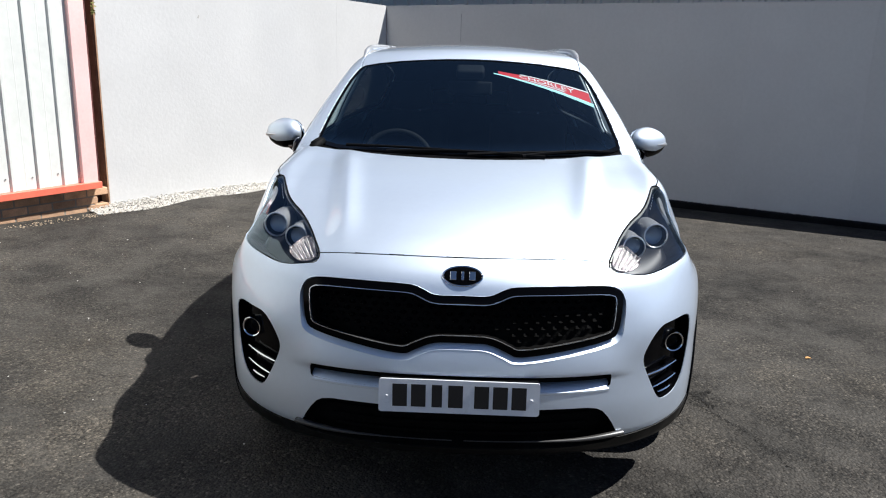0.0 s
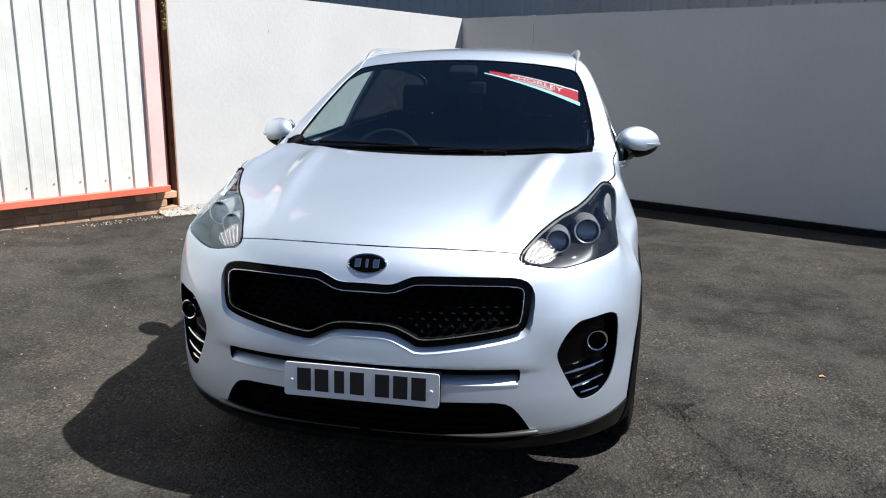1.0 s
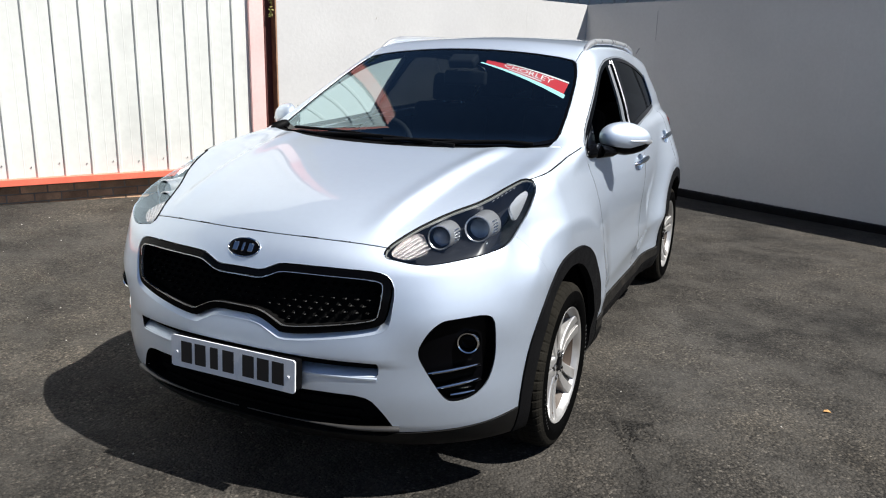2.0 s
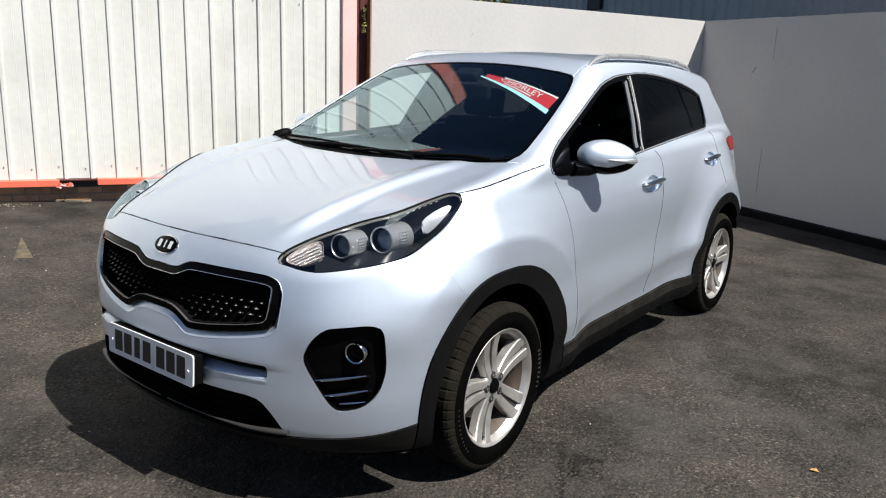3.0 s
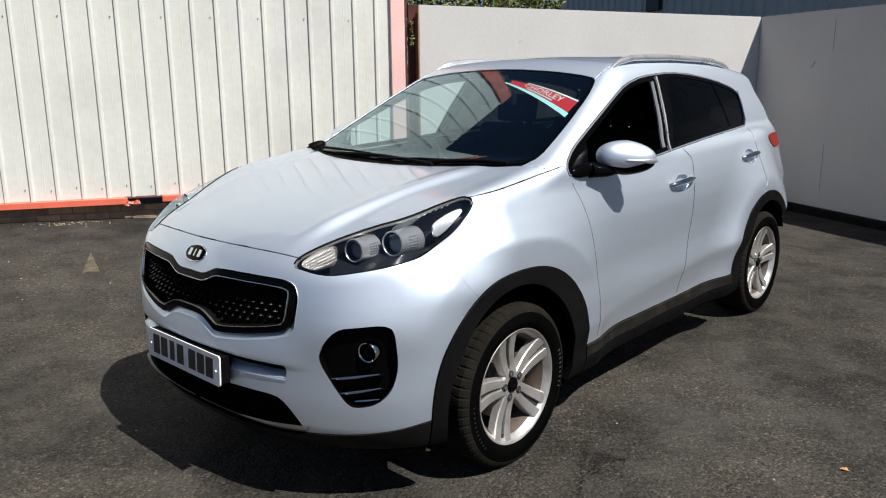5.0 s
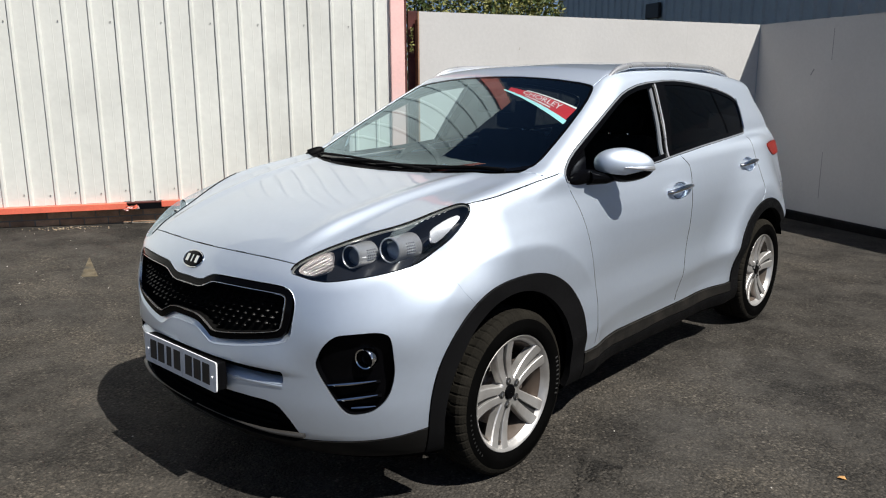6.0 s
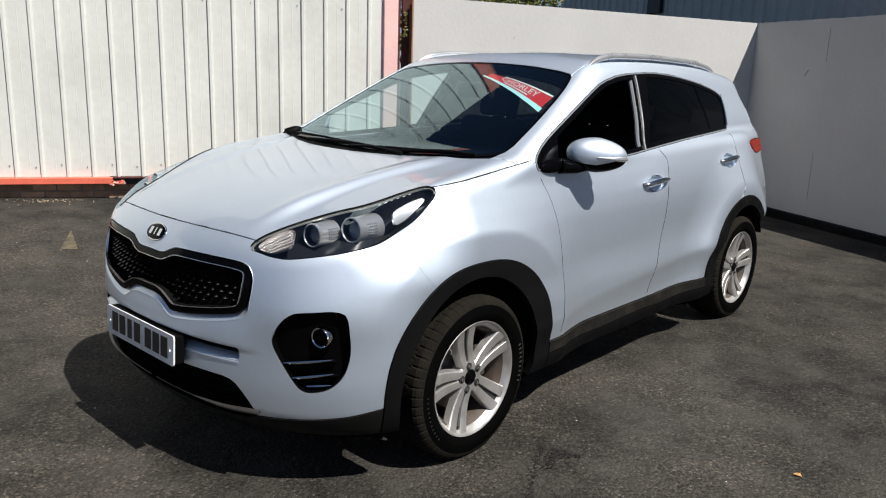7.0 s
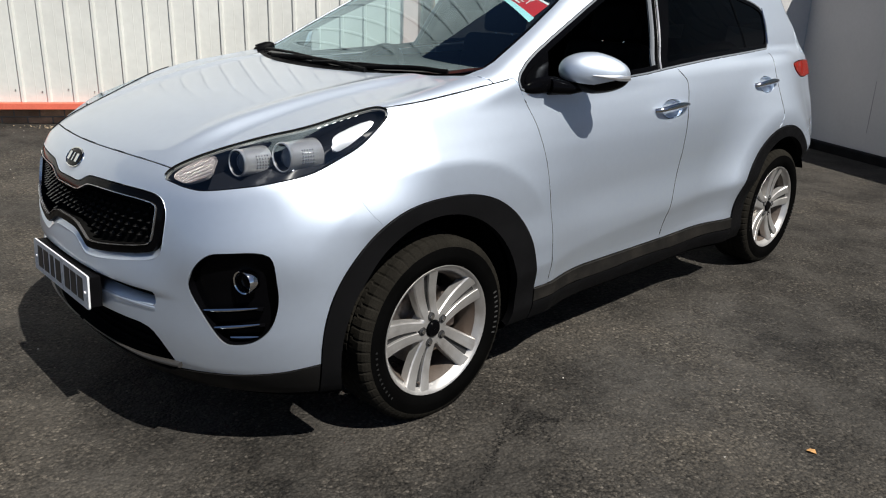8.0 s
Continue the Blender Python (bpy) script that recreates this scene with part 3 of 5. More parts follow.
LAMP_U, LAMP_V, LAMP_N = np.array([0.5195, 0.7835, 0.341]), np.array([-0.5877, 0.038, 0.8082]), np.array([0.6202, -0.6202, 0.4802])
LAMP = smooth_outline([(-0.325, 0.006), (-0.295, 0.034), (-0.161, 0.047), (-0.017, 0.046), (0.118, 0.030), (0.276, 0.040), (0.345, 0.042), (0.375, 0.018), (0.366, -0.015), (0.262, -0.083), (0.175, -0.116), (0.105, -0.143), (0.043, -0.154), (-0.056, -0.143), (-0.209, -0.096), (-0.264, -0.058), (-0.305, -0.014)], 2)
TAIL = smooth_outline([(3.80, 1.118), (3.90, 1.127), (4.16, 1.125), (4.3, 1.11), (4.3, 1.04), (3.98, 1.032), (3.85, 1.072)], 1)
hood_side = spline([(0.70, 1.070), (0.765, 1.080), (0.962, 1.101), (1.173, 1.125), (1.349, 1.151)])
wing_seam = spline([(0.60, 0.70), (0.73, 0.690), (0.79, 0.642), (0.89, 0.578), (0.94, 0.520), (1.0, 0.46)])
door_front = spline([(0.30, 1.522), (0.401, 1.520), (0.520, 1.514), (0.65, 1.506), (0.788, 1.498), (0.974, 1.456), (1.081, 1.399), (1.15, 1.36)])
door_mid = spline([(0.30, 2.40), (0.50, 2.43), (0.80, 2.49), (0.958, 2.50), (1.083, 2.515), (1.142, 2.455), (1.2, 2.40)])
door_back = spline([(0.60, 3.40), (0.80, 3.467), (0.868, 3.512), (0.921, 3.506), (1.042, 3.502), (1.121, 3.510), (1.183, 3.548), (1.25, 3.60)])
belt = spline([(1.3, 1.105), (1.566, 1.110), (2.12, 1.130), (2.43, 1.155), (2.853, 1.177), (3.6, 1.202), (4.0, 1.21)])
low_line = spline([(0, 0.283), (0.45, 0.286), (0.53, 0.296), (0.684, 0.303), (0.80, 0.315), (0.87, 0.335), (0.95, 0.37)])


def lamp_uv(x, y, z):
    p = np.stack([np.abs(x), y, z], -1) - LAMP_AT
    return p @ LAMP_U, p @ LAMP_V


def arch(y, z, yc, ry, rz, e=2.3):
    return (((np.abs(y - yc) / ry) ** e + (np.abs(z - 0.34) / rz) ** e) ** (1 / e) - 1) * 0.46


edge_y = np.linspace(0.70, 1.36, 12)
hood_edge = spline(list(zip(edge_y, skin_x(edge_y, hood_side(edge_y)))))


def hood_line(x, y, z):
    """Grows outwards across the joint between hood and wing."""
    return 0.6 * (np.abs(x) - hood_edge(y) + hood_side(y) - z)


def hood_cut(x, y, z):
    a = np.abs(x)
    u, v = lamp_uv(x, y, z)
    front = (0.148 + 0.26 * a * a) - y
    side = np.where(y < 0.765, np.where(a < 0.49, -1, -v), hood_line(x, y, z))
    rear = np.maximum(y - (1.012 + 0.40 * a * a), y - 1.262)
    return np.maximum(np.maximum(np.where(a < 0.52, front, -1), side), rear)


SKIN = skin(body, (-1.106, -0.098, 0.098), (1.106, 4.704, 1.75), 0.014)
HOLE = 0.398


def hole(x, y, z):
    """The round openings for the wheels."""
    r = np.minimum(np.hypot(y - AXLE_F - 0.012, z - HUB_Z), np.hypot(y - AXLE_R, z - HUB_Z))
    return np.maximum(r - HOLE, 0.50 - np.abs(x))


opened, rest = split(SKIN, hole)
under, rest = split(rest, lambda x, y, z: z - 0.232)
lamps, rest = split(rest, lambda x, y, z: near((y < 0.95) & (np.abs(x) > 0.4) & (z > 0.8), outline_gap(LAMP, *lamp_uv(x, y, z))))
grille, rest = split(rest, lambda x, y, z: near((y < 0.5), outline_gap(GRILLE, x, z)))
edge = np.roll(GRILLE, -1, 0) - np.roll(GRILLE, 1, 0)
edge = np.stack([-edge[:, 1], edge[:, 0]], -1) / np.linalg.norm(edge, axis=1, keepdims=True)
GRILLE_OUT = GRILLE + edge * (0.004 + 0.019 * (1 - step(-0.6, 0.5, edge[:, 1:2])))
_, rest = split(rest, lambda x, y, z: near((y < 0.5), outline_gap(GRILLE_OUT, x, z)))
slot, rest = split(rest, lambda x, y, z: near((y < 0.5), outline_gap(SLOT, x, z)))
intake, rest = split(rest, lambda x, y, z: near((y < 0.5), outline_gap(INTAKE, x, z)))
fogs, rest = split(rest, lambda x, y, z: near((y < 0.6) & (z < 0.8), outline_gap(FOG, np.abs(x), z)))
screen, rest = split(rest, lambda x, y, z: near((z > 1.08) & (y < 2.1), outline_gap(SCREEN, x, y)))
windows, rest = split(rest, lambda x, y, z: near((z > 1.05) & (np.abs(x) > 0.4) & (y > 1.3) & (y < 3.9), outline_gap(DLO, y, z)))
tails, rest = split(rest, lambda x, y, z: near((z > 0.95) & (np.abs(x) > 0.45) & (y > 3.6), outline_gap(TAIL, y, z)))
arches_f, rest = split(rest, lambda x, y, z: near((np.abs(x) > 0.55) & (y > 0.36), arch(y, z, 0.948, 0.484, 0.458)))
arches_r, rest = split(rest, lambda x, y, z: near(np.abs(x) > 0.55, arch(y, z, 3.560, 0.505, 0.462, 2.0)))
_, arches_r = split(arches_r, lambda x, y, z: np.maximum(3.85 - y, z - 0.42))
sills, rest = split(rest, lambda x, y, z: np.maximum(np.maximum(z - 0.360, 0.9 - y), y - 4.0))
apron, rest = split(rest, lambda x, y, z: np.maximum(z - low_line(np.abs(x)), y - 0.9))
tail_apron, rest = split(rest, lambda x, y, z: np.maximum(z - 0.46, 3.5 - y))
hood, rest = split(rest, hood_cut)
cowl, rest = split(rest, lambda x, y, z: np.maximum(np.maximum(np.abs(x) - 0.70, 1.0 - y), np.maximum(y - 1.35, 1.08 - z)))
bumper, rest = split(rest, lambda x, y, z: np.maximum(y - wing_seam(z), y - 0.9))
wings, rest = split(rest, lambda x, y, z: np.maximum(np.maximum(y - door_front(z), y - 1.6), -hood_line(x, y, z)))
doors, rest = split(rest, lambda x, y, z: np.maximum(np.maximum(y - door_back(z), z - belt(y) - 0.004), 1.3 - y))
doors_f, doors_r = split(doors, lambda x, y, z: y - door_mid(z))
cabin_shell, _ = split(rest, lambda x, y, z: np.maximum(1.0 - z, y - 4.25))
roof, rest = split(rest, lambda x, y, z: np.maximum(np.abs(x) - 0.585 - cab_taper(y), np.maximum(1.42 - z, 1.9 - y)))
tailgate, rest = split(rest, lambda x, y, z: np.maximum(np.maximum(4.12 - y, 0.74 - z), np.abs(x) - 0.66))
back_bumper, frame_sides = split(rest, lambda x, y, z: np.maximum(z - 0.74, 3.9 - y))

GAP = 0.0022
panel("underbody", under, LINER, car)
panel("hood", hood, PAINT, car, "silver hood with two raised creases", GAP, 0.014)
front = panel("front_bumper", bumper, PAINT, car, "", -0.0009, 0.014)
xs = np.linspace(-0.50, 0.50, 60)
ys = 0.148 + 0.26 * xs * xs
plain("hood_seal", *tube(np.stack([xs, ys, skin_z(xs, ys, 0.6) - 0.0012], -1), 0.0018, 6), BLACK_TRIM, car, "thin dark joint", True)
for sgn in (-1, 1):
    ys = np.linspace(0.79, 1.335, 40)
    plain("hood_seal", *tube(np.stack([sgn * hood_edge(ys), ys, hood_side(ys) - 0.0010], -1), 0.0026, 6), BLACK_TRIM, car, "thin dark joint", True)
panel("cowl", cowl, BLACK_TRIM, car, "black plastic scuttle", 0.001, 0.01, -0.008)
panel("roof", roof, PAINT, car, "", GAP, 0.012)
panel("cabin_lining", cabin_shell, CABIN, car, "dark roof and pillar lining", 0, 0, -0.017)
panel("tailgate", tailgate, PAINT, car, "", GAP, 0.014)
panel("rear_bumper", back_bumper, PAINT, car, "", GAP, 0.014)
panel("front_apron", apron, LIP_GREY, car, "dark grey plastic chin", 0.001, 0.012, 0.004)
panel("rear_apron", tail_apron, GREY_TRIM, car, "dark grey plastic rear apron", 0.001, 0.012, 0.004)
for side in (0, 1):
    for yw in (AXLE_F + 0.012, AXLE_R):
        V, F = lathe([(0.48, 0.01), (0.48, 0.30), (0.49, HOLE + 0.006), (0.70, HOLE + 0.006), (0.865, HOLE + 0.006)], 72)
        V = np.array(V)
        keep = (V[:, 2] > -0.13) & ~((yw > 2) & (V[:, 1] > 0.2) & (V[:, 2] < 0.17) & (V[:, 0] > 0.72))
        F = [f for f in F if all(keep[q] for q in f)]
        plain("wheel_liner", V * [(-1, 1)[side], 1, 1] + [0, yw, HUB_Z], F, LINER, car, "", True)
    panel("front_wing", part_sides(wings)[side], PAINT, car, "", -0.0007, 0.014)
    panel("wheel_arch_trim", part_sides(arches_f)[side], GREY_TRIM, car, "dark grey plastic arch trim", 0.001, 0.03, 0.007)
    panel("wheel_arch_trim", part_sides(arches_r)[side], GREY_TRIM, car, "dark grey plastic arch trim", 0.001, 0.03, 0.007)
    sill_low, sill_top = split(part_sides(sills)[side], lambda x, y, z: z - 0.302 - 0.004 * np.sin(9 * y))
    panel("sill_trim", sill_low, GREY_TRIM, car, "dark grey plastic sill", 0.001, 0.02, 0.008)
    panel("door_cladding", sill_top, DUSTY_TRIM, car, "dusty grey plastic strip along the doors' foot", 0.001, 0.02, 0.009)
    panel("body_side", part_sides(frame_sides)[side], PAINT, car, "", GAP, 0.014)
    lamp = panel("tail_lamp", part_sides(tails)[side], RED_LENS, car, "red tail lamp", 0.001, 0.02, 0.006)

# windscreen with its dark rim and the dealer's slanted banner
screen_foot = spline([(0, 1.065), (0.31, 1.095), (0.58, 1.165), (0.685, 1.25), (0.72, 1.30)])


def frit(x, y, z):
    """Below zero on the clear part of the windscreen."""
    return np.maximum(outline_gap(SCREEN, x, y) + 0.012, screen_foot(np.abs(x)) + 0.050 - y)


glass = panel("windscreen", split(screen, frit)[0], GLASS, car, "tinted windscreen", 0, 0.004, -0.003)
glass.visible_shadow = False
panel("windscreen_seal", split(screen, frit)[1], BLACK_GLOSS, glass, "black seal", 0, 0.006, -0.002)


def on_screen(s, t, lift):
    """A place on the banner: s along it from its upper end, t across it downwards."""
    x = 0.145 + 0.468 * s + 0.006 * t
    y = 1.868 - 0.090 * s - 0.02 * s * s - 0.118 * t * (0.35 + 0.65 * s)
    return np.stack([x, y, skin_z(x, y) + lift], -1)


def banner(s0, s1, t0, t1, lift, n=14):
    S, T = np.meshgrid(np.linspace(s0, s1, n), np.linspace(t0, t1, 4), indexing="ij")
    V = on_screen(S.ravel(), T.ravel(), lift)
    i = np.arange(n * 4).reshape(n, 4)
    F = np.stack([i[:-1, :-1], i[1:, :-1], i[1:, 1:], i[:-1, 1:]], -1).reshape(-1, 4)
    return V, F


sticker = plain("sticker", *banner(0.0, 1.0, 0.0, 0.78, -0.012), STICKER_RED, glass, "red dealer banner with white lettering")
plain("stripe", *banner(-0.06, 1.02, 0.78, 1.05, -0.0105), STICKER_CYAN, sticker, "pale cyan stripe")
plain("stripe", *banner(0.25, 1.0, -0.10, 0.0, -0.0105), STICKER_WHITE, sticker, "white edge")
words = bpy.data.curves.new("lettering", "FONT")
words.body = "CHORLEY"
draft = bpy.data.objects.new("draft", words)
letters = bpy.data.meshes.new_from_object(draft)
bpy.data.objects.remove(draft)
P = np.array([v.co[:2] for v in letters.vertices])
P = (P - P.min(0)) / (P.max(0) - P.min(0))
for v, (s, t) in zip(letters.vertices, np.stack([0.235 + 0.60 * P[:, 0], 0.50 - 0.40 * P[:, 1]], -1)):
    v.co = on_screen(s, t, -0.0095)
letters.materials.clear()
letters.materials.append(STICKER_WHITE)
put("lettering", letters, sticker, "white capital letters")
plain("lettering", *banner(0.30, 0.72, 0.60, 0.68, -0.0095, 6), STICKER_WHITE, sticker, "white bar")


# doors with their windows, trims and handles
def post_line(y, z):
    return y - 2.300 - (z - 1.155) * 0.385


def post_back(y, z):
    return y - 2.378 - (z - 1.16) * 0.58


for side in (0, 1):
    sgn = -1 if side == 0 else 1
    for line, z0, z1 in ((door_front, 0.38, 1.075), (door_mid, 0.38, 1.135), (door_back, 0.87, 1.18)):
        zz = np.linspace(z0, z1, 40)
        yy = line(zz)
        plain("door_seal", *tube(np.stack([sgn * (skin_x(yy, zz) - 0.0016), yy, zz], -1), 0.0022, 6), BLACK_TRIM, car, "thin dark door joint", True)
    skins = part_sides(windows)[side]
    rim = lambda x, y, z: outline_gap(DLO, y, z)
    inner, chrome = split(skins, lambda x, y, z: rim(x, y, z) + 0.006)
    inner, seal = split(inner, lambda x, y, z: rim(x, y, z) + 0.026)
    first, rest_w = split(inner, lambda x, y, z: post_line(y, z))
    post, second = split(rest_w, lambda x, y, z: post_back(y, z))
    sail, first = split(first, lambda x, y, z: y - 1.535 - (z - 1.13) * 0.25)
    for name, mesh, y0, z0 in (("front_door", doors_f, 2.365, 0.980), ("rear_door", doors_r, 3.362, 1.033)):
        shell = part_sides(mesh)[side]
        cup, shell = split(shell, lambda x, y, z: (np.hypot((y - y0) / 0.085, (z - z0 + 0.002) / 0.040) - 1) * 0.05)
        door = panel(name, shell, PAINT, car, "", GAP, 0.014)
        panel("handle_cup", cup, PAINT, door, "", 0, -0.018, -0.018)
        panel("door_lining", shell, CABIN, door, "dark door lining", 0, 0, -0.07)
        yy = np.linspace(y0 - 0.135, y0 + 0.125, 18)
        t = (yy - yy[0]) / (yy[-1] - yy[0])
        bow = 0.034 * np.sin(np.pi * np.clip(t, 0, 1)) ** 0.45
        zz = z0 + 0.010 * np.sin(np.pi * t) + 0.012 * t
        pts = np.stack([sgn * (skin_x(yy, zz) + bow - 0.002), yy, zz], -1)
        plain("door_handle", *tube(pts, 0.011 + 0.005 * np.sin(np.pi * t), 10, 0.9), CHROME, door, "bright chrome handle", True)
        if name == "front_door":
            low_trim, high_trim = split(chrome, lambda x, y, z: np.where(y > 3.52, -0.02, z - belt(y) - 0.022))
            panel("window_trim", low_trim, CHANNEL, door, "thin grey waistline trim", 0, 0.006, 0.002)
            panel("window_trim", high_trim, CHANNEL, door, "thin grey upper trim", 0, 0.006, 0.001)
            panel("window_seal", seal, BLACK_GLOSS, door, "black rubber seal", 0, 0.01, 0.0)
            panel("mirror_sail", sail, BLACK_GLOSS, door, "gloss black corner piece", 0, 0.006, 0.003)
            panel("window_post", post, BLACK_GLOSS, door, "gloss black post", 0, 0.01, 0.001)
            zz = np.linspace(1.145, 1.512, 12)
            yy = 2.312 + (zz - 1.155) * 0.395
            plain("post_trim", *tube(np.stack([sgn * (skin_x(yy, zz) + 0.003), yy, zz], -1), 0.0055, 8), SATIN, door, "bright upright strip", True)
            zz = np.linspace(1.15, 1.50, 12)
            yy = 2.290 + (zz - 1.155) * 0.385
            plain("window_channel", *tube(np.stack([sgn * (skin_x(yy, zz) - 0.022), yy, zz], -1), 0.012, 8), CHANNEL, door, "pale grey run channel", True)
            if side == 0:
                panel("window_glass", first, SIDE_GLASS, door, "clear side glass", 0, 0.004, -0.006).visible_shadow = False
        else:
            zz = np.linspace(1.215, 1.480, 10)
            yy = 3.255 + (1.480 - zz) * 0.20
            plain("window_divider", *tube(np.stack([sgn * (skin_x(yy, zz) - 0.001), yy, zz], -1), 0.0020, 6), GREY_TRIM, door, "thin dark divider", True)
            zz = np.linspace(1.225, 1.415, 10)
            yy = 3.628 + (zz - 1.225) * 0.22
            plain("window_trim", *tube(np.stack([sgn * (skin_x(yy, zz) + 0.001), yy, zz], -1), 0.005, 6), CHROME, door, "short chrome strip", True)
            panel("window_glass", second, DARK_GLASS, door, "dark privacy glass", 0, 0.004, -0.004)

# headlamps
for side in (0, 1):
    sgn = -1 if side == 0 else 1
    lens_mesh = part_sides(lamps)[side]

    def cut(pts, rounds=2):
        P = smooth_outline(pts, rounds)
        return split(lens_mesh, lambda x, y, z: outline_gap(P, *lamp_uv(x, y, z)))[0]

    def spot(u, v, deep):
        """A place in the lamp: u along it, v up it, deep below its lens."""
        p = LAMP_AT + u * LAMP_U + v * LAMP_V + 0.3 * LAMP_N
        t = np.linspace(0, 0.6, 1200)
        q = p - t[:, None] * LAMP_N
        q = q[np.argmax(body(*q.T) < 0)] - deep * LAMP_N
        return np.array([sgn * q[0], q[1], q[2]])
    head = panel("headlamp", lens_mesh, LAMP_BLACK, car, "clear headlamp with dark bezel and two projectors", 0.002, -0.074, -0.077)
    cover = panel("lens", lens_mesh, LENS, head, "clear lens", 0.0015, 0.004, -0.002)
    cover.visible_shadow = False
    upper, lower = split(split(lens_mesh, lambda x, y, z: outline_gap(LAMP, *lamp_uv(x, y, z)) + 0.0075)[1], lambda x, y, z: -0.004 - lamp_uv(x, y, z)[1])
    panel("lamp_edge", upper, LAMP_RIM, head, "grey upper edge", 0.001, 0.006, -0.004)
    panel("lamp_edge", lower, BLACK_TRIM, head, "black lower edge", 0.001, 0.006, -0.004)
    rim_pts = [q for q in LAMP if q[1] > 0.012]
    rim_pts.sort(key=lambda q: q[0])
    plain("lamp_gasket", *tube([spot(u, v, -0.0008) for u, v in rim_pts], 0.0030, 6), BLACK_TRIM, head, "thin black gasket", True)
    panel("indicator", cut([(-0.306, 0.012), (-0.236, 0.036), (-0.150, 0.038), (-0.172, -0.015), (-0.186, -0.044), (-0.262, -0.040)]), FROSTED, head, "frosted indicator", 0, -0.01, -0.020)
    panel("reflector", cut([(0.192, -0.030), (0.272, -0.003), (0.330, 0.000), (0.318, -0.022), (0.240, -0.070), (0.182, -0.094), (0.185, -0.06)], 1), LAMP_WHITE, head, "bright corner reflector", 0, 0.01, -0.014)
    # two barrels that look straight ahead, their silver flanks set with small studs
    aim = Vector((sgn * 0.12, -1.0, 0.05)).normalized()
    turn = aim.to_track_quat("X", "Z").to_matrix().to_4x4()
    for (px, py, pz), r, long in (((0.603, 0.374, 0.929), 0.041, 0.085), ((0.700, 0.470, 0.951), 0.0445, 0.110)):
        m = Matrix.Translation((sgn * px, py, pz)) @ turn
        V, F = lathe([(-long, r * 1.16), (-0.7 * long, r * 1.13), (-0.02, r * 1.02), (0.004, r * 1.0)], 56)
        plain("reflector", [m @ Vector(p) for p in V], F, LAMP_WHITE, head, "silver barrel", True)
        V, F = lathe([(0.000, r * 1.0), (0.006, r * 1.045), (0.012, r * 1.03), (0.013, r * 0.95), (0.010, r * 0.90)], 56)
        plain("projector_ring", [m @ Vector(p) for p in V], F, LAMP_WHITE, head, "bright ring", True)
        V, F = lathe([(0.010, r * 0.90), (0.003, r * 0.84), (-0.016, r * 0.79), (-0.036, r * 0.78)], 56)
        plain("projector_throat", [m @ Vector(p) for p in V], F, LAMP_BLACK, head, "dark throat", True)
        part("projector_lens", ball(bmesh.new(), m @ Matrix.Translation((-0.020, 0, 0)) @ Matrix.Diagonal((0.024, r * 0.78, r * 0.78, 1)), 28, 16), CRYSTAL, head, "glass projector lens", True)
        part("projector_back", rod(bmesh.new(), r * 0.8, r * 0.8, 0.004, m @ Matrix.Translation((-0.037, 0, 0)) @ pose(0, 0, 0, 0, 90, 0)), LAMP_WHITE, head)
        for i in range(5):
            for j in range(5):
                along, q = 0.036 + 0.0098 * i, radians(30 - 11.5 * j)
                rim_r = r * (1.02 + 0.13 * along / long) + 0.0005
                p = Vector((sgn * px, py, pz)) - aim * along + Vector((sgn * rim_r * math.cos(q), 0, rim_r * math.sin(q)))
                part("stud", ball(bmesh.new(), Matrix.Translation(p) @ Matrix.Diagonal((0.003, 0.003, 0.003, 1)), 8, 6), CHROME, head, smooth=True)
    for k in range(6):
        plain("lamp_dash", *tube([spot(0.150 + 0.024 * k, 0.012 + 0.002 * k, 0.010), spot(0.160 + 0.024 * k, 0.014 + 0.002 * k, 0.010)], 0.0013, 6), LAMP_WHITE, head, "", True)
    for k in range(5):
        a0 = spot(-0.285 + 0.006 * k, 0.004 - 0.010 * k, 0.012)
        a1 = spot(-0.175, 0.018 - 0.014 * k, 0.012)
        plain("prism_rib", *tube(np.linspace(a0, a1, 5), 0.0032, 6), FROSTED, head, "", True)

# grille, slot and lower intake
gap_of = lambda x, y, z: outline_gap(GRILLE, x, z)
mesh_in, ring = split(grille, lambda x, y, z: gap_of(x, y, z) + 0.027)
ring_out, ring_in = split(ring, lambda x, y, z: -(gap_of(x, y, z) + 0.0205))
grille_ob = panel("grille", mesh_in, LINER, car, "black honeycomb grille with chrome rim", 0, -0.03, -0.034)
panel("grille_surround", ring_out, BLACK_GLOSS, grille_ob, "gloss black frame", 0, 0.02, 0.001)
panel("chrome_rim", ring_in, RIM, grille_ob, "chrome rim", 0.0012, 0.02, 0.005)
n = len(GRILLE)
rows = [np.stack([P[:, 0], skin_y(P[:, 0], P[:, 1]) + d, P[:, 1]], -1) for P, d in ((GRILLE - edge * 0.001, 0.030), (GRILLE, 0.014), (0.1 * GRILLE + 0.9 * GRILLE_OUT, 0.0012), (GRILLE_OUT, -0.0012), (GRILLE_OUT + edge * 0.004, 0.010))]
plain("grille_chamfer", np.concatenate(rows), [(k * n + q, k * n + (q + 1) % n, (k + 1) * n + (q + 1) % n, (k + 1) * n + q) for k in range(4) for q in range(n)], PAINT, front, "bright chamfer round the grille", True)
V, F = [], []
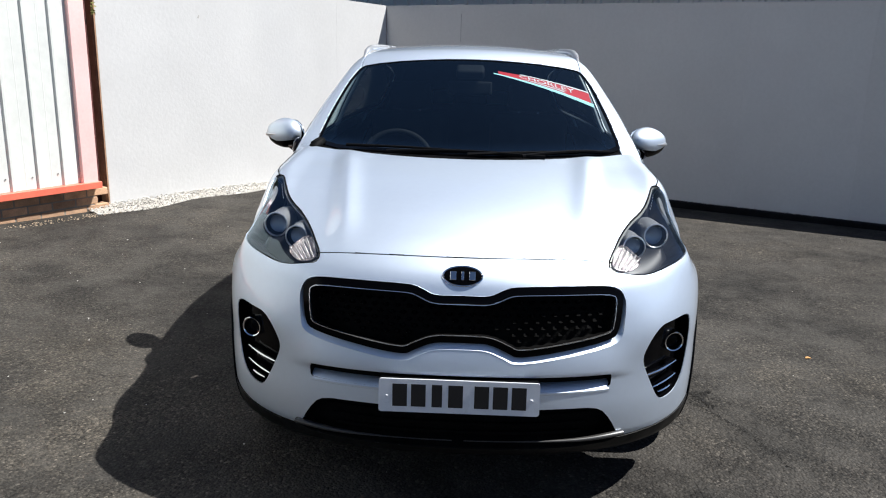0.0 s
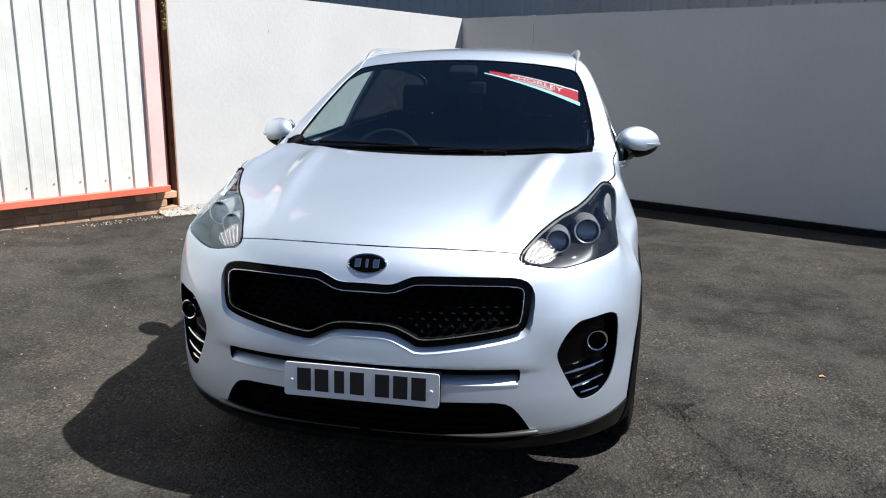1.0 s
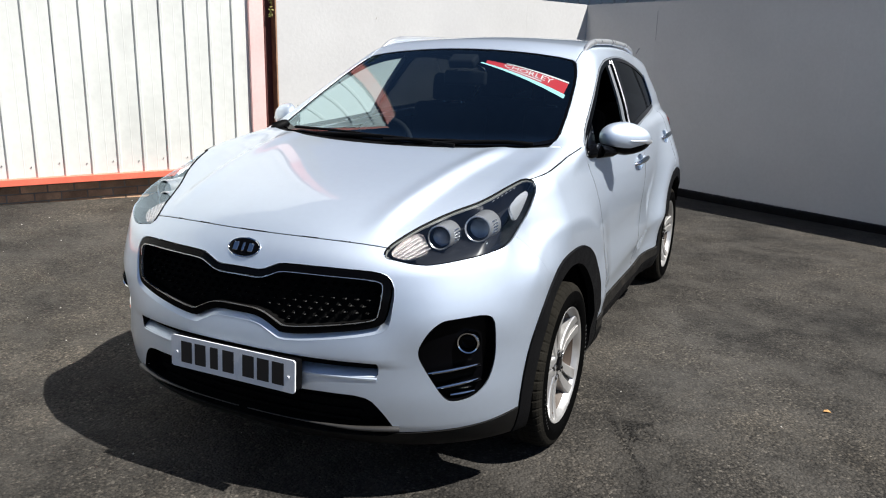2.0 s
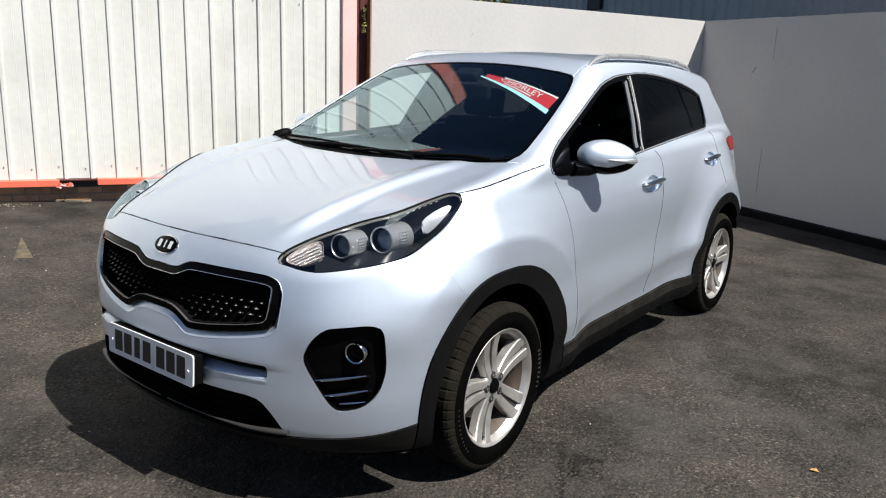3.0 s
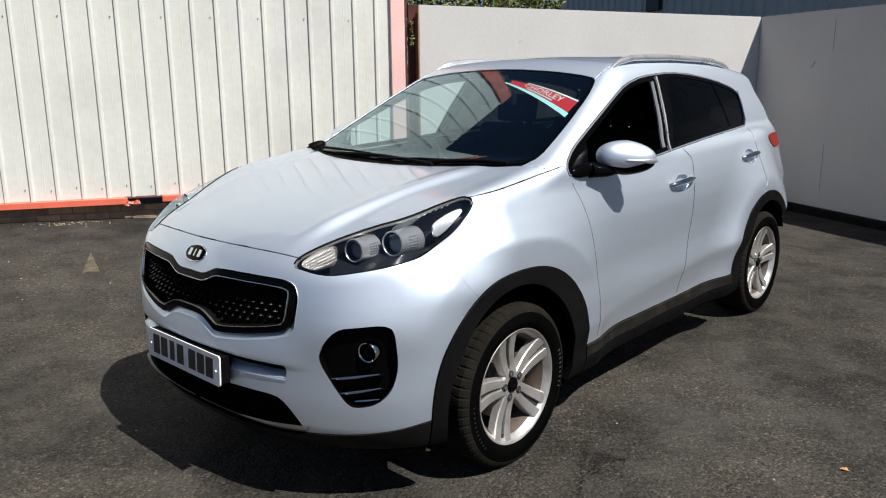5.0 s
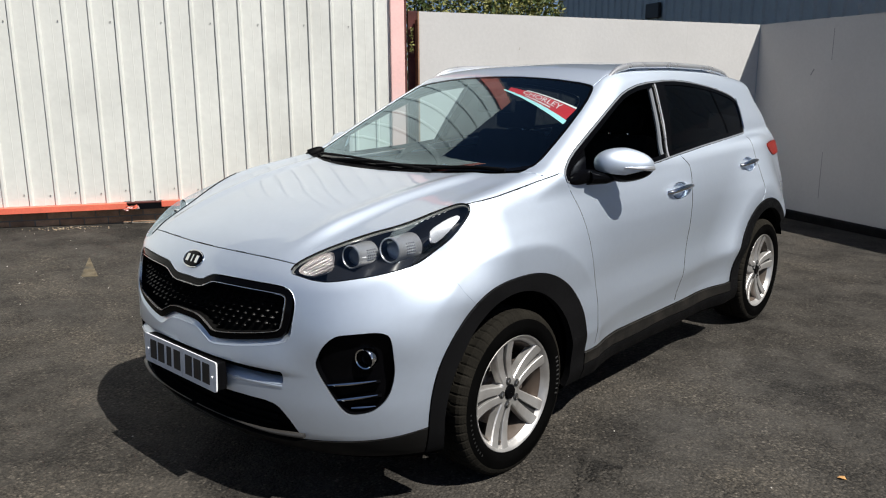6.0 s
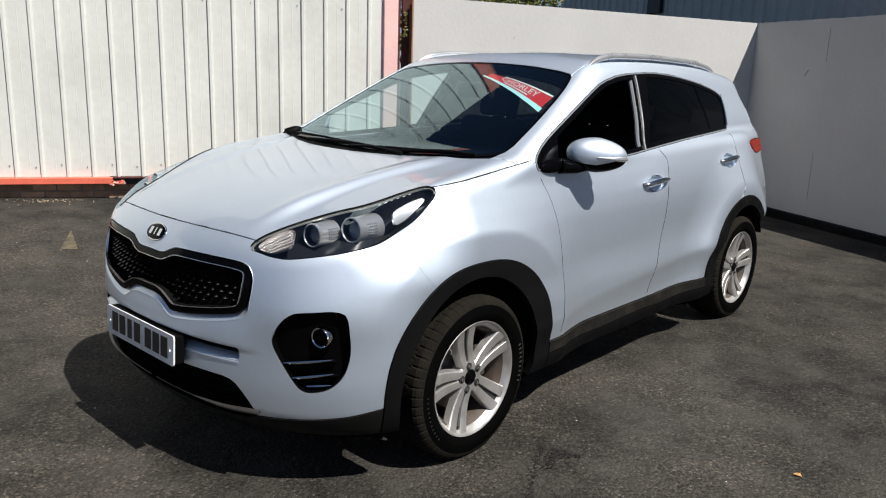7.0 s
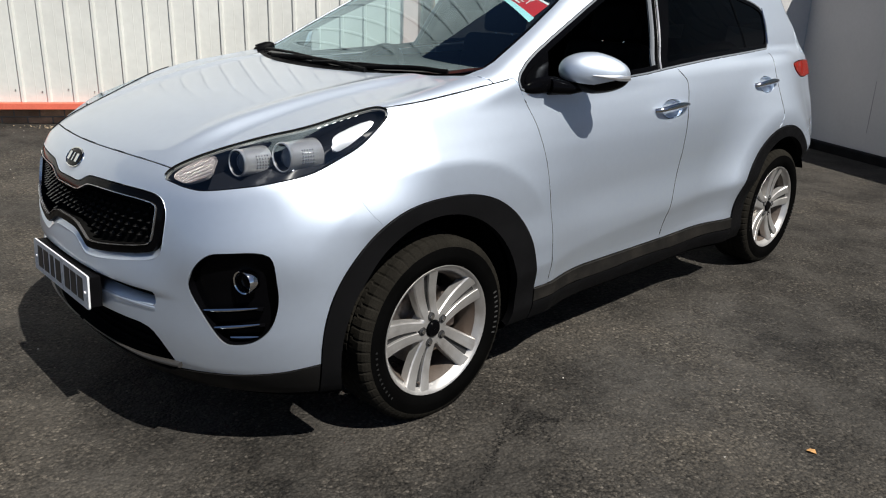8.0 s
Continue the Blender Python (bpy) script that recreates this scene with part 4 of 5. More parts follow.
for j in range(11):
    for i in range(-15, 16):
        x, z = (i + 0.5 * (j % 2)) * 0.0385, 0.622 + 0.0215 * j
        if outline_gap(GRILLE, np.array([x]), np.array([z]))[0] > -0.040:
            continue
        y = float(skin_y(np.array(x), np.array(z))) + 0.030
        b = len(V)
        w, h, d = 0.0125, 0.0075, 0.014
        V += [(x - w, y, z), (x - w * 0.4, y, z + h), (x + w * 0.4, y, z + h), (x + w, y, z), (x + w * 0.4, y, z - h), (x - w * 0.4, y, z - h),
              (x - w * 0.4, y - d, z + 0.001), (x + w * 0.4, y - d, z + 0.001)]
        F += [(b, b + 1, b + 6), (b + 1, b + 2, b + 7, b + 6), (b + 2, b + 3, b + 7), (b + 3, b + 4, b + 7), (b + 4, b + 5, b + 6, b + 7), (b + 5, b, b + 6)]
plain("grille_studs", V, [f[::-1] for f in F], STUD_BLACK, grille_ob, "rows of small black studs", kind="stuff")
panel("bumper_slot", slot, LINER, car, "dark slot under the grille", 0, -0.03, -0.03)
xs = np.linspace(-0.506, 0.506, 60)
ys = skin_y(xs, np.full(60, 0.492))
V = np.concatenate([np.stack([xs, ys + d, np.full(60, z)], -1) for d, z in ((0.030, 0.521), (0.022, 0.518), (0.002, 0.502), (-0.0025, 0.496), (-0.0020, 0.489), (0.006, 0.482))])
plain("slot_ledge", V, [(k * 60 + q, k * 60 + q + 1, k * 60 + q + 61, k * 60 + q + 60) for k in range(5) for q in range(59)], PAINT, front, "bright ledge under the slot", True)
low = panel("lower_grille", intake, LINER, car, "black lower intake", 0, -0.05, -0.05)
for k in range(3):
    xs = np.linspace(-0.45 + 0.012 * (2 - k), 0.45 - 0.012 * (2 - k), 24)
    zs = np.full(24, 0.322 + 0.036 * k)
    plain("slat", *tube(np.stack([xs, skin_y(xs, zs) + 0.042, zs], -1), 0.006, 6), LINER, low, "", True)

for sgn in (-1, 1):
    xs = np.linspace(0.02, 0.572, 50)
    wide = 0.0022 + 0.0095 * step(0.15, 0.56, xs) ** 1.3
    zs = 0.311 + 0.006 * step(0.40, 0.57, xs)
    plain("chin_lip", *tube(np.stack([sgn * xs, skin_y(xs, zs) - 0.002 - wide * 0.6, zs], -1), wide, 12, 0.8), CHIN_GREY, car, "glossy grey chin lip", True)

# fog lamp pockets
for side in (0, 1):
    sgn = -1 if side == 0 else 1
    pocket = part_sides(fogs)[side]
    fog = panel("fog_lamp", pocket, BLACK_GLOSS, car, "fog lamp in a gloss black pocket with chrome blades", 0.001, -0.03, -0.032)
    c = np.array([0.752, float(skin_y(np.array(0.752), np.array(0.612))) + 0.026, 0.612])
    m = Matrix.Translation((sgn * c[0], c[1], c[2])) @ Vector((sgn * 0.25, -0.97, 0.0)).to_track_quat("X", "Z").to_matrix().to_4x4()
    V, F = lathe([(-0.02, 0.038), (0.010, 0.0375), (0.014, 0.035), (0.012, 0.031), (-0.004, 0.029), (-0.02, 0.029)], 40)
    plain("fog_ring", [m @ Vector(p) for p in V], F, CHROME, fog, "chrome ring", True)
    bm = ball(bmesh.new(), m @ Matrix.Translation((-0.014, 0, 0)) @ Matrix.Diagonal((0.016, 0.030, 0.030, 1)), 24, 14)
    part("fog_lens", bm, BLACK_GLOSS, fog, "dark glass lens", True)
    for (x0, z0), (x1, z1) in (((0.648, 0.512), (0.776, 0.530)), ((0.668, 0.458), (0.778, 0.478)), ((0.706, 0.428), (0.768, 0.434))):
        t = np.linspace(0, 1, 12)
        xs, zs = x0 + (x1 - x0) * t, z0 + (z1 - z0) * t
        thin = z0 < 0.45
        pts = np.stack([sgn * xs, skin_y(xs, zs) + 0.016 + 0.010 * thin, zs], -1)
        plain("blade", *tube(pts, 0.0035 + 0.0045 * np.sin(np.pi * np.clip(t * 0.9 + 0.1, 0, 1)), 8, 0.8), CHROME, fog, "chrome blade", True)
        if not thin:
            plain("blade_shelf", *tube(pts + np.array([0, 0.02, -0.007]), 0.014, 8, 0.45), BLACK_GLOSS, fog, "", True)

def rounded_plate(wide, tall, radius, thick, m):
    """An upright plate with round corners."""
    bm = bmesh.new()
    ring = []
    for cx, cz, a0 in ((1, 1, 0), (-1, 1, 90), (-1, -1, 180), (1, -1, 270)):
        for k in range(6):
            a = radians(a0 + 18 * k)
            ring.append((cx * (wide / 2 - radius) + radius * math.cos(a), cz * (tall / 2 - radius) + radius * math.sin(a)))
    near_side, far_side = ([bm.verts.new(m @ Vector((x, y, z))) for x, z in ring] for y in (-thick / 2, thick / 2))
    bm.faces.new(near_side)
    bm.faces.new(far_side[::-1])
    for q in range(len(ring)):
        bm.faces.new((near_side[q], far_side[q], far_side[q - 1], near_side[q - 1]))
    bmesh.ops.recalc_face_normals(bm, faces=bm.faces)
    return bm


# number plate on its holder, and the oval badge
plate = part("number_plate", rounded_plate(0.527, 0.114, 0.010, 0.006, pose(0.0, 0.008, 0.4935, -3)), PLATE_WHITE, car, "white number plate with dark bars")
part("plate_holder", box(bmesh.new(), (0.522, 0.040, 0.104), pose(0.0, 0.030, 0.4935, -3), 0.003), BLACK_TRIM, plate, "black holder")
x = -0.219
for k in range(7):
    part("character_bar", box(bmesh.new(), (0.034 if k == 2 else 0.048, 0.002, 0.077), pose(x + 0.025, 0.0045, 0.4955, -3), 0.0005, 1), PLATE_BLACK, plate, "dark bar")
    x += 0.061 + (0.024 if k == 3 else 0)
part("maker_bar", box(bmesh.new(), (0.085, 0.002, 0.006), pose(0.0, 0.0055, 0.4445, -3)), PLATE_BLACK, plate, "small dark bar")
for s in (-0.237, 0.237):
    part("screw_cap", rod(bmesh.new(), 0.006, 0.005, 0.005, pose(s, 0.004, 0.490, 90), 16), PLATE_WHITE, plate, "white screw cap", True)
bz = 0.879
by = float(skin_y(np.array(0.0), np.array(bz)))
tilt = Vector(slope(np.array(0.0), np.array(by), np.array(bz)).tolist()).to_track_quat("Z", "Y").to_matrix().to_4x4()
m = Matrix.Translation((0, by, bz)) @ tilt @ Matrix.Translation((0, 0, -0.0012))
badge = part("badge", ball(bmesh.new(), m @ Matrix.Diagonal((0.064, 0.0325, 0.0055, 1)), 48, 12), BLACK_GLOSS, car, "oval dark badge with chrome rim", True)
A = np.linspace(0, 2 * np.pi, 64, endpoint=False)
plain("badge_rim", *tube([m @ Vector((0.065 * math.cos(q), 0.0335 * math.sin(q), 0.0005)) for q in A], 0.0030, 8, closed=True), CHROME, badge, "chrome rim", True)
for bx, bw in ((-0.031, 0.020), (0.0, 0.009), (0.031, 0.020)):
    part("badge_bar", box(bmesh.new(), (bw, 0.030, 0.004), m @ pose(bx, 0, 0.0050), 0.001, 1), CHROME, badge, "chrome bar")

# roof rails
for sgn in (-1, 1):
    t = np.linspace(0, 1, 44)
    yy = 2.075 + 1.72 * t
    xx = 0.590 + cab_taper(yy) * 0.9
    up = 0.029 * np.clip(np.minimum(t / 0.13, (1 - t) / 0.20), 0, 1) ** 0.6
    zz = skin_z(xx, yy) + up - 0.010 * np.exp(-(np.minimum(t, 1 - t) / 0.04) ** 2)
    plain("roof_rail", *tube(np.stack([sgn * xx, yy, zz], -1), 0.017 - 0.008 * np.exp(-(np.minimum(t, 1 - t) / 0.04) ** 2), 12, 0.95), SATIN, car, "satin silver roof rail", True)

# door mirrors
def mirror_shape(bm, m):
    """An egg-shaped shell, blunt at the back and fuller towards its root."""
    ball(bm, Matrix(), 40, 26)
    for v in list(bm.verts):
        x, y, z = v.co
        y = y if y < 0 else y * 0.45
        x = math.copysign(abs(x) ** 0.9, x)
        z = math.copysign(abs(z) ** 0.88, z) * (1.0 - 0.20 * max(x, 0) + 0.06 * min(x, 0))
        v.co = m @ Vector((x, y, z))
    return bm


YAW = 47
for sgn in (-1, 1):
    c = Vector((0.914, 1.690, 1.170)) if sgn > 0 else Vector((-0.940, 1.655, 1.172))
    turn = pose(0, 0, 0, 0, sgn * 4, sgn * YAW)
    m = Matrix.Translation(c) @ turn @ Matrix.Diagonal((sgn * 0.136, 0.080, 0.073, 1))
    bm = mirror_shape(bmesh.new(), m)
    bmesh.ops.bisect_plane(bm, geom=list(bm.verts) + list(bm.edges) + list(bm.faces), plane_co=c + Vector((0, 0, -0.040)), plane_no=(-sgn * 0.18, -0.15, 1.0), clear_inner=True)
    bmesh.ops.recalc_face_normals(bm, faces=bm.faces)
    mirror = part("wing_mirror", bm, PAINT, car, "silver door mirror with indicator strip", True)
    m2 = Matrix.Translation(c + Vector((0, 0.003, -0.008))) @ turn @ Matrix.Diagonal((sgn * 0.1335, 0.077, 0.073, 1))
    bm = mirror_shape(bmesh.new(), m2)
    bmesh.ops.recalc_face_normals(bm, faces=bm.faces)
    part("mirror_base", bm, BLACK_GLOSS, mirror, "gloss black lower shell", True)
    q = np.linspace(-0.15, 1.18, 22)
    pts = np.array([m @ Vector((math.sin(k) ** 0.9 if k > 0 else k, -math.cos(k) * 1.0, -0.12)) for k in q])
    plain("indicator", *tube(pts, 0.002 + 0.0065 * np.clip((q + 0.15) / 0.8, 0, 1), 8, 1.2), LAMP_WHITE, mirror, "clear indicator strip", True)
    part("mirror_foot", ball(bmesh.new(), Matrix.Translation((sgn * 0.832, 1.490 if sgn > 0 else 1.425, 1.124 if sgn > 0 else 1.130)) @ pose(0, 0, 0, 6, sgn * -8, sgn * -9) @ Matrix.Diagonal((0.018 if sgn > 0 else 0.024, 0.095, 0.030 if sgn > 0 else 0.038, 1)), 24, 16), BLACK_GLOSS, mirror, "gloss black foot", True)
    foot = Vector((sgn * 0.835, 1.525, 1.118))
    plain("mirror_arm", *tube([foot, foot.lerp(c, 0.45) + Vector((0, 0, -0.030)), c + Vector((-sgn * 0.03, -0.02, -0.050)), c + Vector((0, 0, -0.05))], [0.040, 0.032, 0.032, 0.032], 12, 0.8), BLACK_GLOSS, mirror, "gloss black arm", True)
    bm = bmesh.new()
    rod(bm, 1, 1, 0.1, Matrix.Translation(c) @ pose(0, 0, 0, 0, 0, sgn * YAW) @ Matrix.Translation((-sgn * 0.005, 0.042, 0)) @ Matrix.Diagonal((0.100, 0.04, 0.064, 1)) @ pose(0, 0, 0, 90), 32)
    part("mirror_glass", bm, REFLECTOR, mirror, "mirror glass", False)

# black end cap of the scuttle at the pillar's foot
bm = ball(bmesh.new(), Matrix.Translation((-0.698, 1.240, 1.160)) @ pose(0, 0, 0, 24, 6, -24) @ Matrix.Diagonal((0.028, 0.056, 0.026, 1)), 24, 16)
cap = part("scuttle_cap", bm, BLACK_TRIM, car, "black plastic end cap", True)
plain("cap_groove", *tube([Vector((-0.722, 1.212, 1.172)), Vector((-0.700, 1.222, 1.181)), Vector((-0.685, 1.250, 1.190))], 0.004, 6), GREY_TRIM, cap, "", True)

# wipers
for x0, x1, y0, y1, px in ((-0.36, 0.34, 1.082, 1.052, -0.55), (0.24, 0.64, 1.055, 1.190, 0.0)):
    xs = np.linspace(x0, x1, 20)
    ys = y0 + (y1 - y0) * np.linspace(0, 1, 20) + 0.02 * np.sin(np.pi * np.linspace(0, 1, 20))
    wiper = plain("wiper", *tube(np.stack([xs, ys, skin_z(xs, ys) + 0.009], -1), 0.007, 8, 1.3), BLACK_TRIM, car, "black wiper", True)
    xs = np.linspace(px, (x0 + x1) / 2, 14)
    ys = 1.050 + 0.40 * px * px + ((y0 + y1) / 2 + 0.02 - 1.050 - 0.40 * px * px) * np.linspace(0, 1, 14)
    plain("wiper_arm", *tube(np.stack([xs, ys, skin_z(xs, ys) + 0.011], -1), np.linspace(0.009, 0.005, 14), 8, 0.8), BLACK_TRIM, wiper, "black arm", True)

# ---- wheels ----
def wheel_at(y, sgn, spin):
    """One wheel with tyre, five twin spokes, cap, nuts and brake behind."""
    hub = Vector((sgn * (0.802 if y < 2 else 0.762), y, 0.325))
    m = Matrix.Translation(hub) @ pose(0, 0, 0, spin) @ Matrix.Diagonal((sgn, 0.965, 0.965, 1))

    def given(V):
        return [m @ Vector(p) for p in V]
    flip = (lambda F: [tuple(f) for f in F]) if sgn > 0 else (lambda F: [tuple(f)[::-1] for f in F])
    barrel = [(-0.095, 0.232), (-0.085, 0.222), (0.02, 0.200), (0.060, 0.206), (0.086, 0.222), (0.097, 0.230), (0.104, 0.238), (0.106, 0.243), (0.100, 0.246), (0.090, 0.240)]
    V, F = lathe(barrel, 96)
    wheel = plain("wheel", given(V), flip(F), ALLOY, car, "silver alloy wheel with five twin spokes", True)
    V, F = lathe([(-0.09, 0.218), (0.02, 0.1985), (0.060, 0.2045), (0.078, 0.2145)], 72)
    plain("inner_barrel", given(V), flip(F), BARREL, wheel, "brake-dusted inner barrel", True)
    tread = [(x, 0.3445 - (0.0075 if abs(abs(x) - 0.032) < 0.0045 or abs(x) < 0.0045 else 0)) for x in np.linspace(-0.083, 0.083, 38)]
    belt_line = [(-0.108, 0.320), (-0.096, 0.337)] + tread + [(0.096, 0.3375), (0.103, 0.3295), (0.1085, 0.3185), (0.1105, 0.312)]
    wall_line = [(0.1105, 0.312), (0.1135, 0.302), (0.1145, 0.290), (0.1160, 0.282), (0.1160, 0.274), (0.1130, 0.262), (0.108, 0.250), (0.102, 0.242), (0.096, 0.240), (-0.100, 0.240), (-0.112, 0.262), (-0.115, 0.290), (-0.108, 0.320)]

    def lugs(P, i):
        edge = (np.abs(P[:, 0]) > 0.052) & (P[:, 1] > 0.316)
        mid = (np.abs(P[:, 0]) < 0.052) & (P[:, 1] > 0.34)
        return -0.0038 * (edge & (i % 6 == 0)) - 0.0025 * (mid & ((i + 2) % 5 == 0))
    V, F = lathe(wall_line, 96)
    plain("tyre", given(V), flip(F), RUBBER, wheel, "black tyre", True)
    V, F = lathe(belt_line, 330, lugs)
    plain("tread", given(V), flip(F), TREAD, wheel, "dusty grooved tread", False)
    for a0, n, w, ink in ((-30, 9, 0.011, MARK_GLINT), (165, 11, 0.011, RUBBER_MARK)):
        for k in range(n):
            q = radians(a0 + k * 4.1)
            r = 0.290
            bm = box(bmesh.new(), (0.0015, w * 0.5, 0.016 if ink is MARK_GLINT else 0.009), m @ Matrix.Translation((0.1155, r * math.cos(q), r * math.sin(q))) @ pose(0, 0, 0, math.degrees(q) - 90), 0)
            part("sidewall_bar", bm, ink, wheel, "raised grey bar")
    # spokes: each a tapered blade with bevelled edges, bowed inwards at the middle
    rr = np.linspace(0.045, 0.236, 12)
    run = (rr - 0.045) / 0.191
    face = 0.080 - 0.012 * np.sin(np.pi * run) + 0.020 * run
    for k in range(10):
        centre = radians(72 * (k // 2))
        off = 1 if k % 2 else -1
        inner = 0.003 + 0.011 * run
        outer = 0.034 + 0.029 * run
        V = []
        for r, f, p, q in zip(rr, face, inner, outer):
            for dy, dx in ((p, -0.016), (p, -0.0015), (p + 0.0015, 0.0), (p + 0.5 * (q - p), 0.0006), (q - 0.0045, 0.0), (q, -0.0045), (q + 0.002, -0.034)):
                yy, zz = off * dy, r
                V.append((f + dx, yy * math.cos(centre) - zz * math.sin(centre), yy * math.sin(centre) + zz * math.cos(centre)))
        idx = np.arange(12 * 7).reshape(12, 7)
        F = np.stack([idx[:-1, :-1], idx[:-1, 1:], idx[1:, 1:], idx[1:, :-1]], -1).reshape(-1, 4)
        F = F if off > 0 else F[:, ::-1]
        plain("spoke", given(V), flip(F), ALLOY, wheel)
        if off < 0:
            V = []
            for r, f, p in zip(rr, face, inner):
                for dy in (-p - 0.0004, p + 0.0004):
                    V.append((f - 0.011, dy * math.cos(centre) - r * math.sin(centre), dy * math.sin(centre) + r * math.cos(centre)))
            F = [(2 * j, 2 * j + 1, 2 * j + 3, 2 * j + 2) for j in range(11)]
            plain("spoke_web", given(V), flip(F), SLOT_GREY, wheel, "dark grey slot between twin spokes")
    V, F = lathe([(0.030, 0.070), (0.066, 0.072), (0.076, 0.066), (0.080, 0.056), (0.078, 0.034), (0.070, 0.030), (0.070, 0.001)], 48)
    plain("hub", given(V), flip(F), ALLOY, wheel, "", True)
    V, F = lathe([(0.066, 0.0305), (0.082, 0.030), (0.086, 0.026), (0.087, 0.001)], 32)
    plain("hub_cap", given(V), flip(F), BLACK_GLOSS, wheel, "dark centre cap", True)
    for k in range(5):
        q = radians(72 * k + 90)
        c = m @ Vector((0.074, 0.052 * math.cos(q), 0.052 * math.sin(q)))
        part("nut_well", rod(bmesh.new(), 0.0155, 0.0155, 0.014, Matrix.Translation(c) @ pose(0, 0, 0, 0, sgn * 90, 0), 20), SLOT_GREY, wheel, "dark nut recess")
        part("wheel_nut", rod(bmesh.new(), 0.0105, 0.0085, 0.026, Matrix.Translation(c) @ pose(0, 0, 0, 0, sgn * 90, 0), 6), CHROME, wheel, "steel nut")
    V, F = lathe([(-0.005, 0.152), (0.006, 0.152), (0.006, 0.075), (0.030, 0.070), (0.030, 0.02)], 64)
    plain("brake_disc", given(V), flip(F), STEEL, wheel, "rusty brake disc", True)
    part("brake_caliper", box(bmesh.new(), (0.05, 0.075, 0.15), Matrix.Translation(hub + Vector((sgn * 0.006, 0.115, 0.03))), 0.012), STEEL, wheel, "dull brake caliper", True)
    q = radians(-34)
    part("valve", rod(bmesh.new(), 0.006, 0.004, 0.03, m @ Matrix.Translation((0.075, 0.207 * math.sin(q), -0.207 * math.cos(q))) @ pose(0, 0, 0, 0, 80, 0), 10), STEEL, wheel)


for y in (0.928, 3.598):
    for sgn in (-1, 1):
        wheel_at(y, sgn, (14.0 if y < 2 else -8.0) if sgn > 0 else 40.0)


# ---- cabin ----
def soft_box(size, m, bevel, mat, name, parent, label=""):
    return part(name, box(bmesh.new(), size, m, bevel, 4), mat, parent, label, True)


for sx in (-0.37, 0.37):
    seat = soft_box((0.50, 0.52, 0.16), pose(sx, 2.18, 0.62, 8), 0.06, CLOTH, "front_seat", car, "dark cloth front seat")
    soft_box((0.48, 0.14, 0.64), pose(sx, 2.49, 0.92, -14), 0.06, CLOTH, "backrest", seat)
    soft_box((0.27, 0.09, 0.17), pose(sx, 2.60, 1.325, -10), 0.04, CLOTH, "headrest", seat)
    for dx in (-0.06, 0.06):
        part("headrest_rod", rod(bmesh.new(), 0.006, 0.006, 0.16, pose(sx + dx, 2.585, 1.22, -10), 10), CHROME, seat, "chrome rod")
    soft_box((0.44, 0.48, 0.36), pose(sx, 2.2, 0.40), 0.03, CABIN, "seat_base", seat)
bench = soft_box((1.26, 0.50, 0.20), pose(0, 3.02, 0.62, 6), 0.06, CLOTH, "rear_seat", car, "dark cloth rear bench")
soft_box((1.24, 0.16, 0.62), pose(0, 3.32, 0.93, -18), 0.06, CLOTH, "backrest", bench)
for sx in (-0.40, 0.0, 0.40):
    soft_box((0.25, 0.09, 0.15), pose(sx, 3.42, 1.28, -12), 0.04, CLOTH, "headrest", bench)
soft_box((1.30, 0.70, 0.30), pose(0, 3.75, 0.80), 0.03, CABIN, "boot_cover", car, "dark boot cover")
# dashboard: a rounded shelf that follows the windscreen's foot
xs, n = np.linspace(-0.72, 0.72, 25), 9
V = []
for x in xs:
    back = 1.16 + 0.22 * x * x
    hump = 0.045 * math.exp(-((x + 0.37) / 0.18) ** 2)
    for y, z in ((back, 1.075), (back + 0.12, 1.095), (back + 0.28, 1.090 + hump * 0.6), (back + 0.38, 1.080 + hump), (back + 0.42, 1.055 + hump * 0.7), (back + 0.43, 0.98), (back + 0.40, 0.85), (back + 0.32, 0.70), (back + 0.2, 0.5)):
        V.append((x, y, z - 0.03 * (abs(x) / 0.72) ** 4))
idx = np.arange(25 * n).reshape(25, n)
F = np.stack([idx[:-1, :-1], idx[1:, :-1], idx[1:, 1:], idx[:-1, 1:]], -1).reshape(-1, 4)
plain("dashboard", V, F, CABIN, car, "dark grey dashboard", True)
m = Matrix.Translation((-0.37, 1.66, 1.015)) @ pose(0, 0, 0, 64)
A = np.linspace(0, 2 * np.pi, 48, endpoint=False)
steering = plain("steering_wheel", *tube([m @ Vector((0.185 * math.cos(q), 0.185 * math.sin(q), 0)) for q in A], 0.016, 10, closed=True), CABIN, car, "black steering wheel", True)
part("wheel_boss", ball(bmesh.new(), m @ Matrix.Diagonal((0.075, 0.062, 0.035, 1)), 20, 12), CABIN, steering, "", True)
for q in (0, 180, 250, 290):
    part("steering_spoke", box(bmesh.new(), (0.13, 0.034, 0.014), m @ pose(0, 0, 0, 0, 0, q) @ pose(0.12, 0, 0), 0.005), SATIN if q > 200 else CABIN, steering)
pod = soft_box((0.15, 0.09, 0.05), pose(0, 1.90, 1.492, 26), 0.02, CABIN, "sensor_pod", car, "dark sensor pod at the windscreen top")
glass_back = soft_box((0.24, 0.035, 0.075), pose(0, 1.93, 1.405, -8), 0.016, CABIN, "rear_view_mirror", car, "black rear-view mirror")
soft_box((0.22, 0.010, 0.060), pose(0, 1.952, 1.405, -8), 0.004, REFLECTOR, "mirror_glass", glass_back)
soft_box((0.10, 0.9, 0.24), pose(0, 2.0, 0.60), 0.03, CABIN, "centre_console", car, "dark centre console")

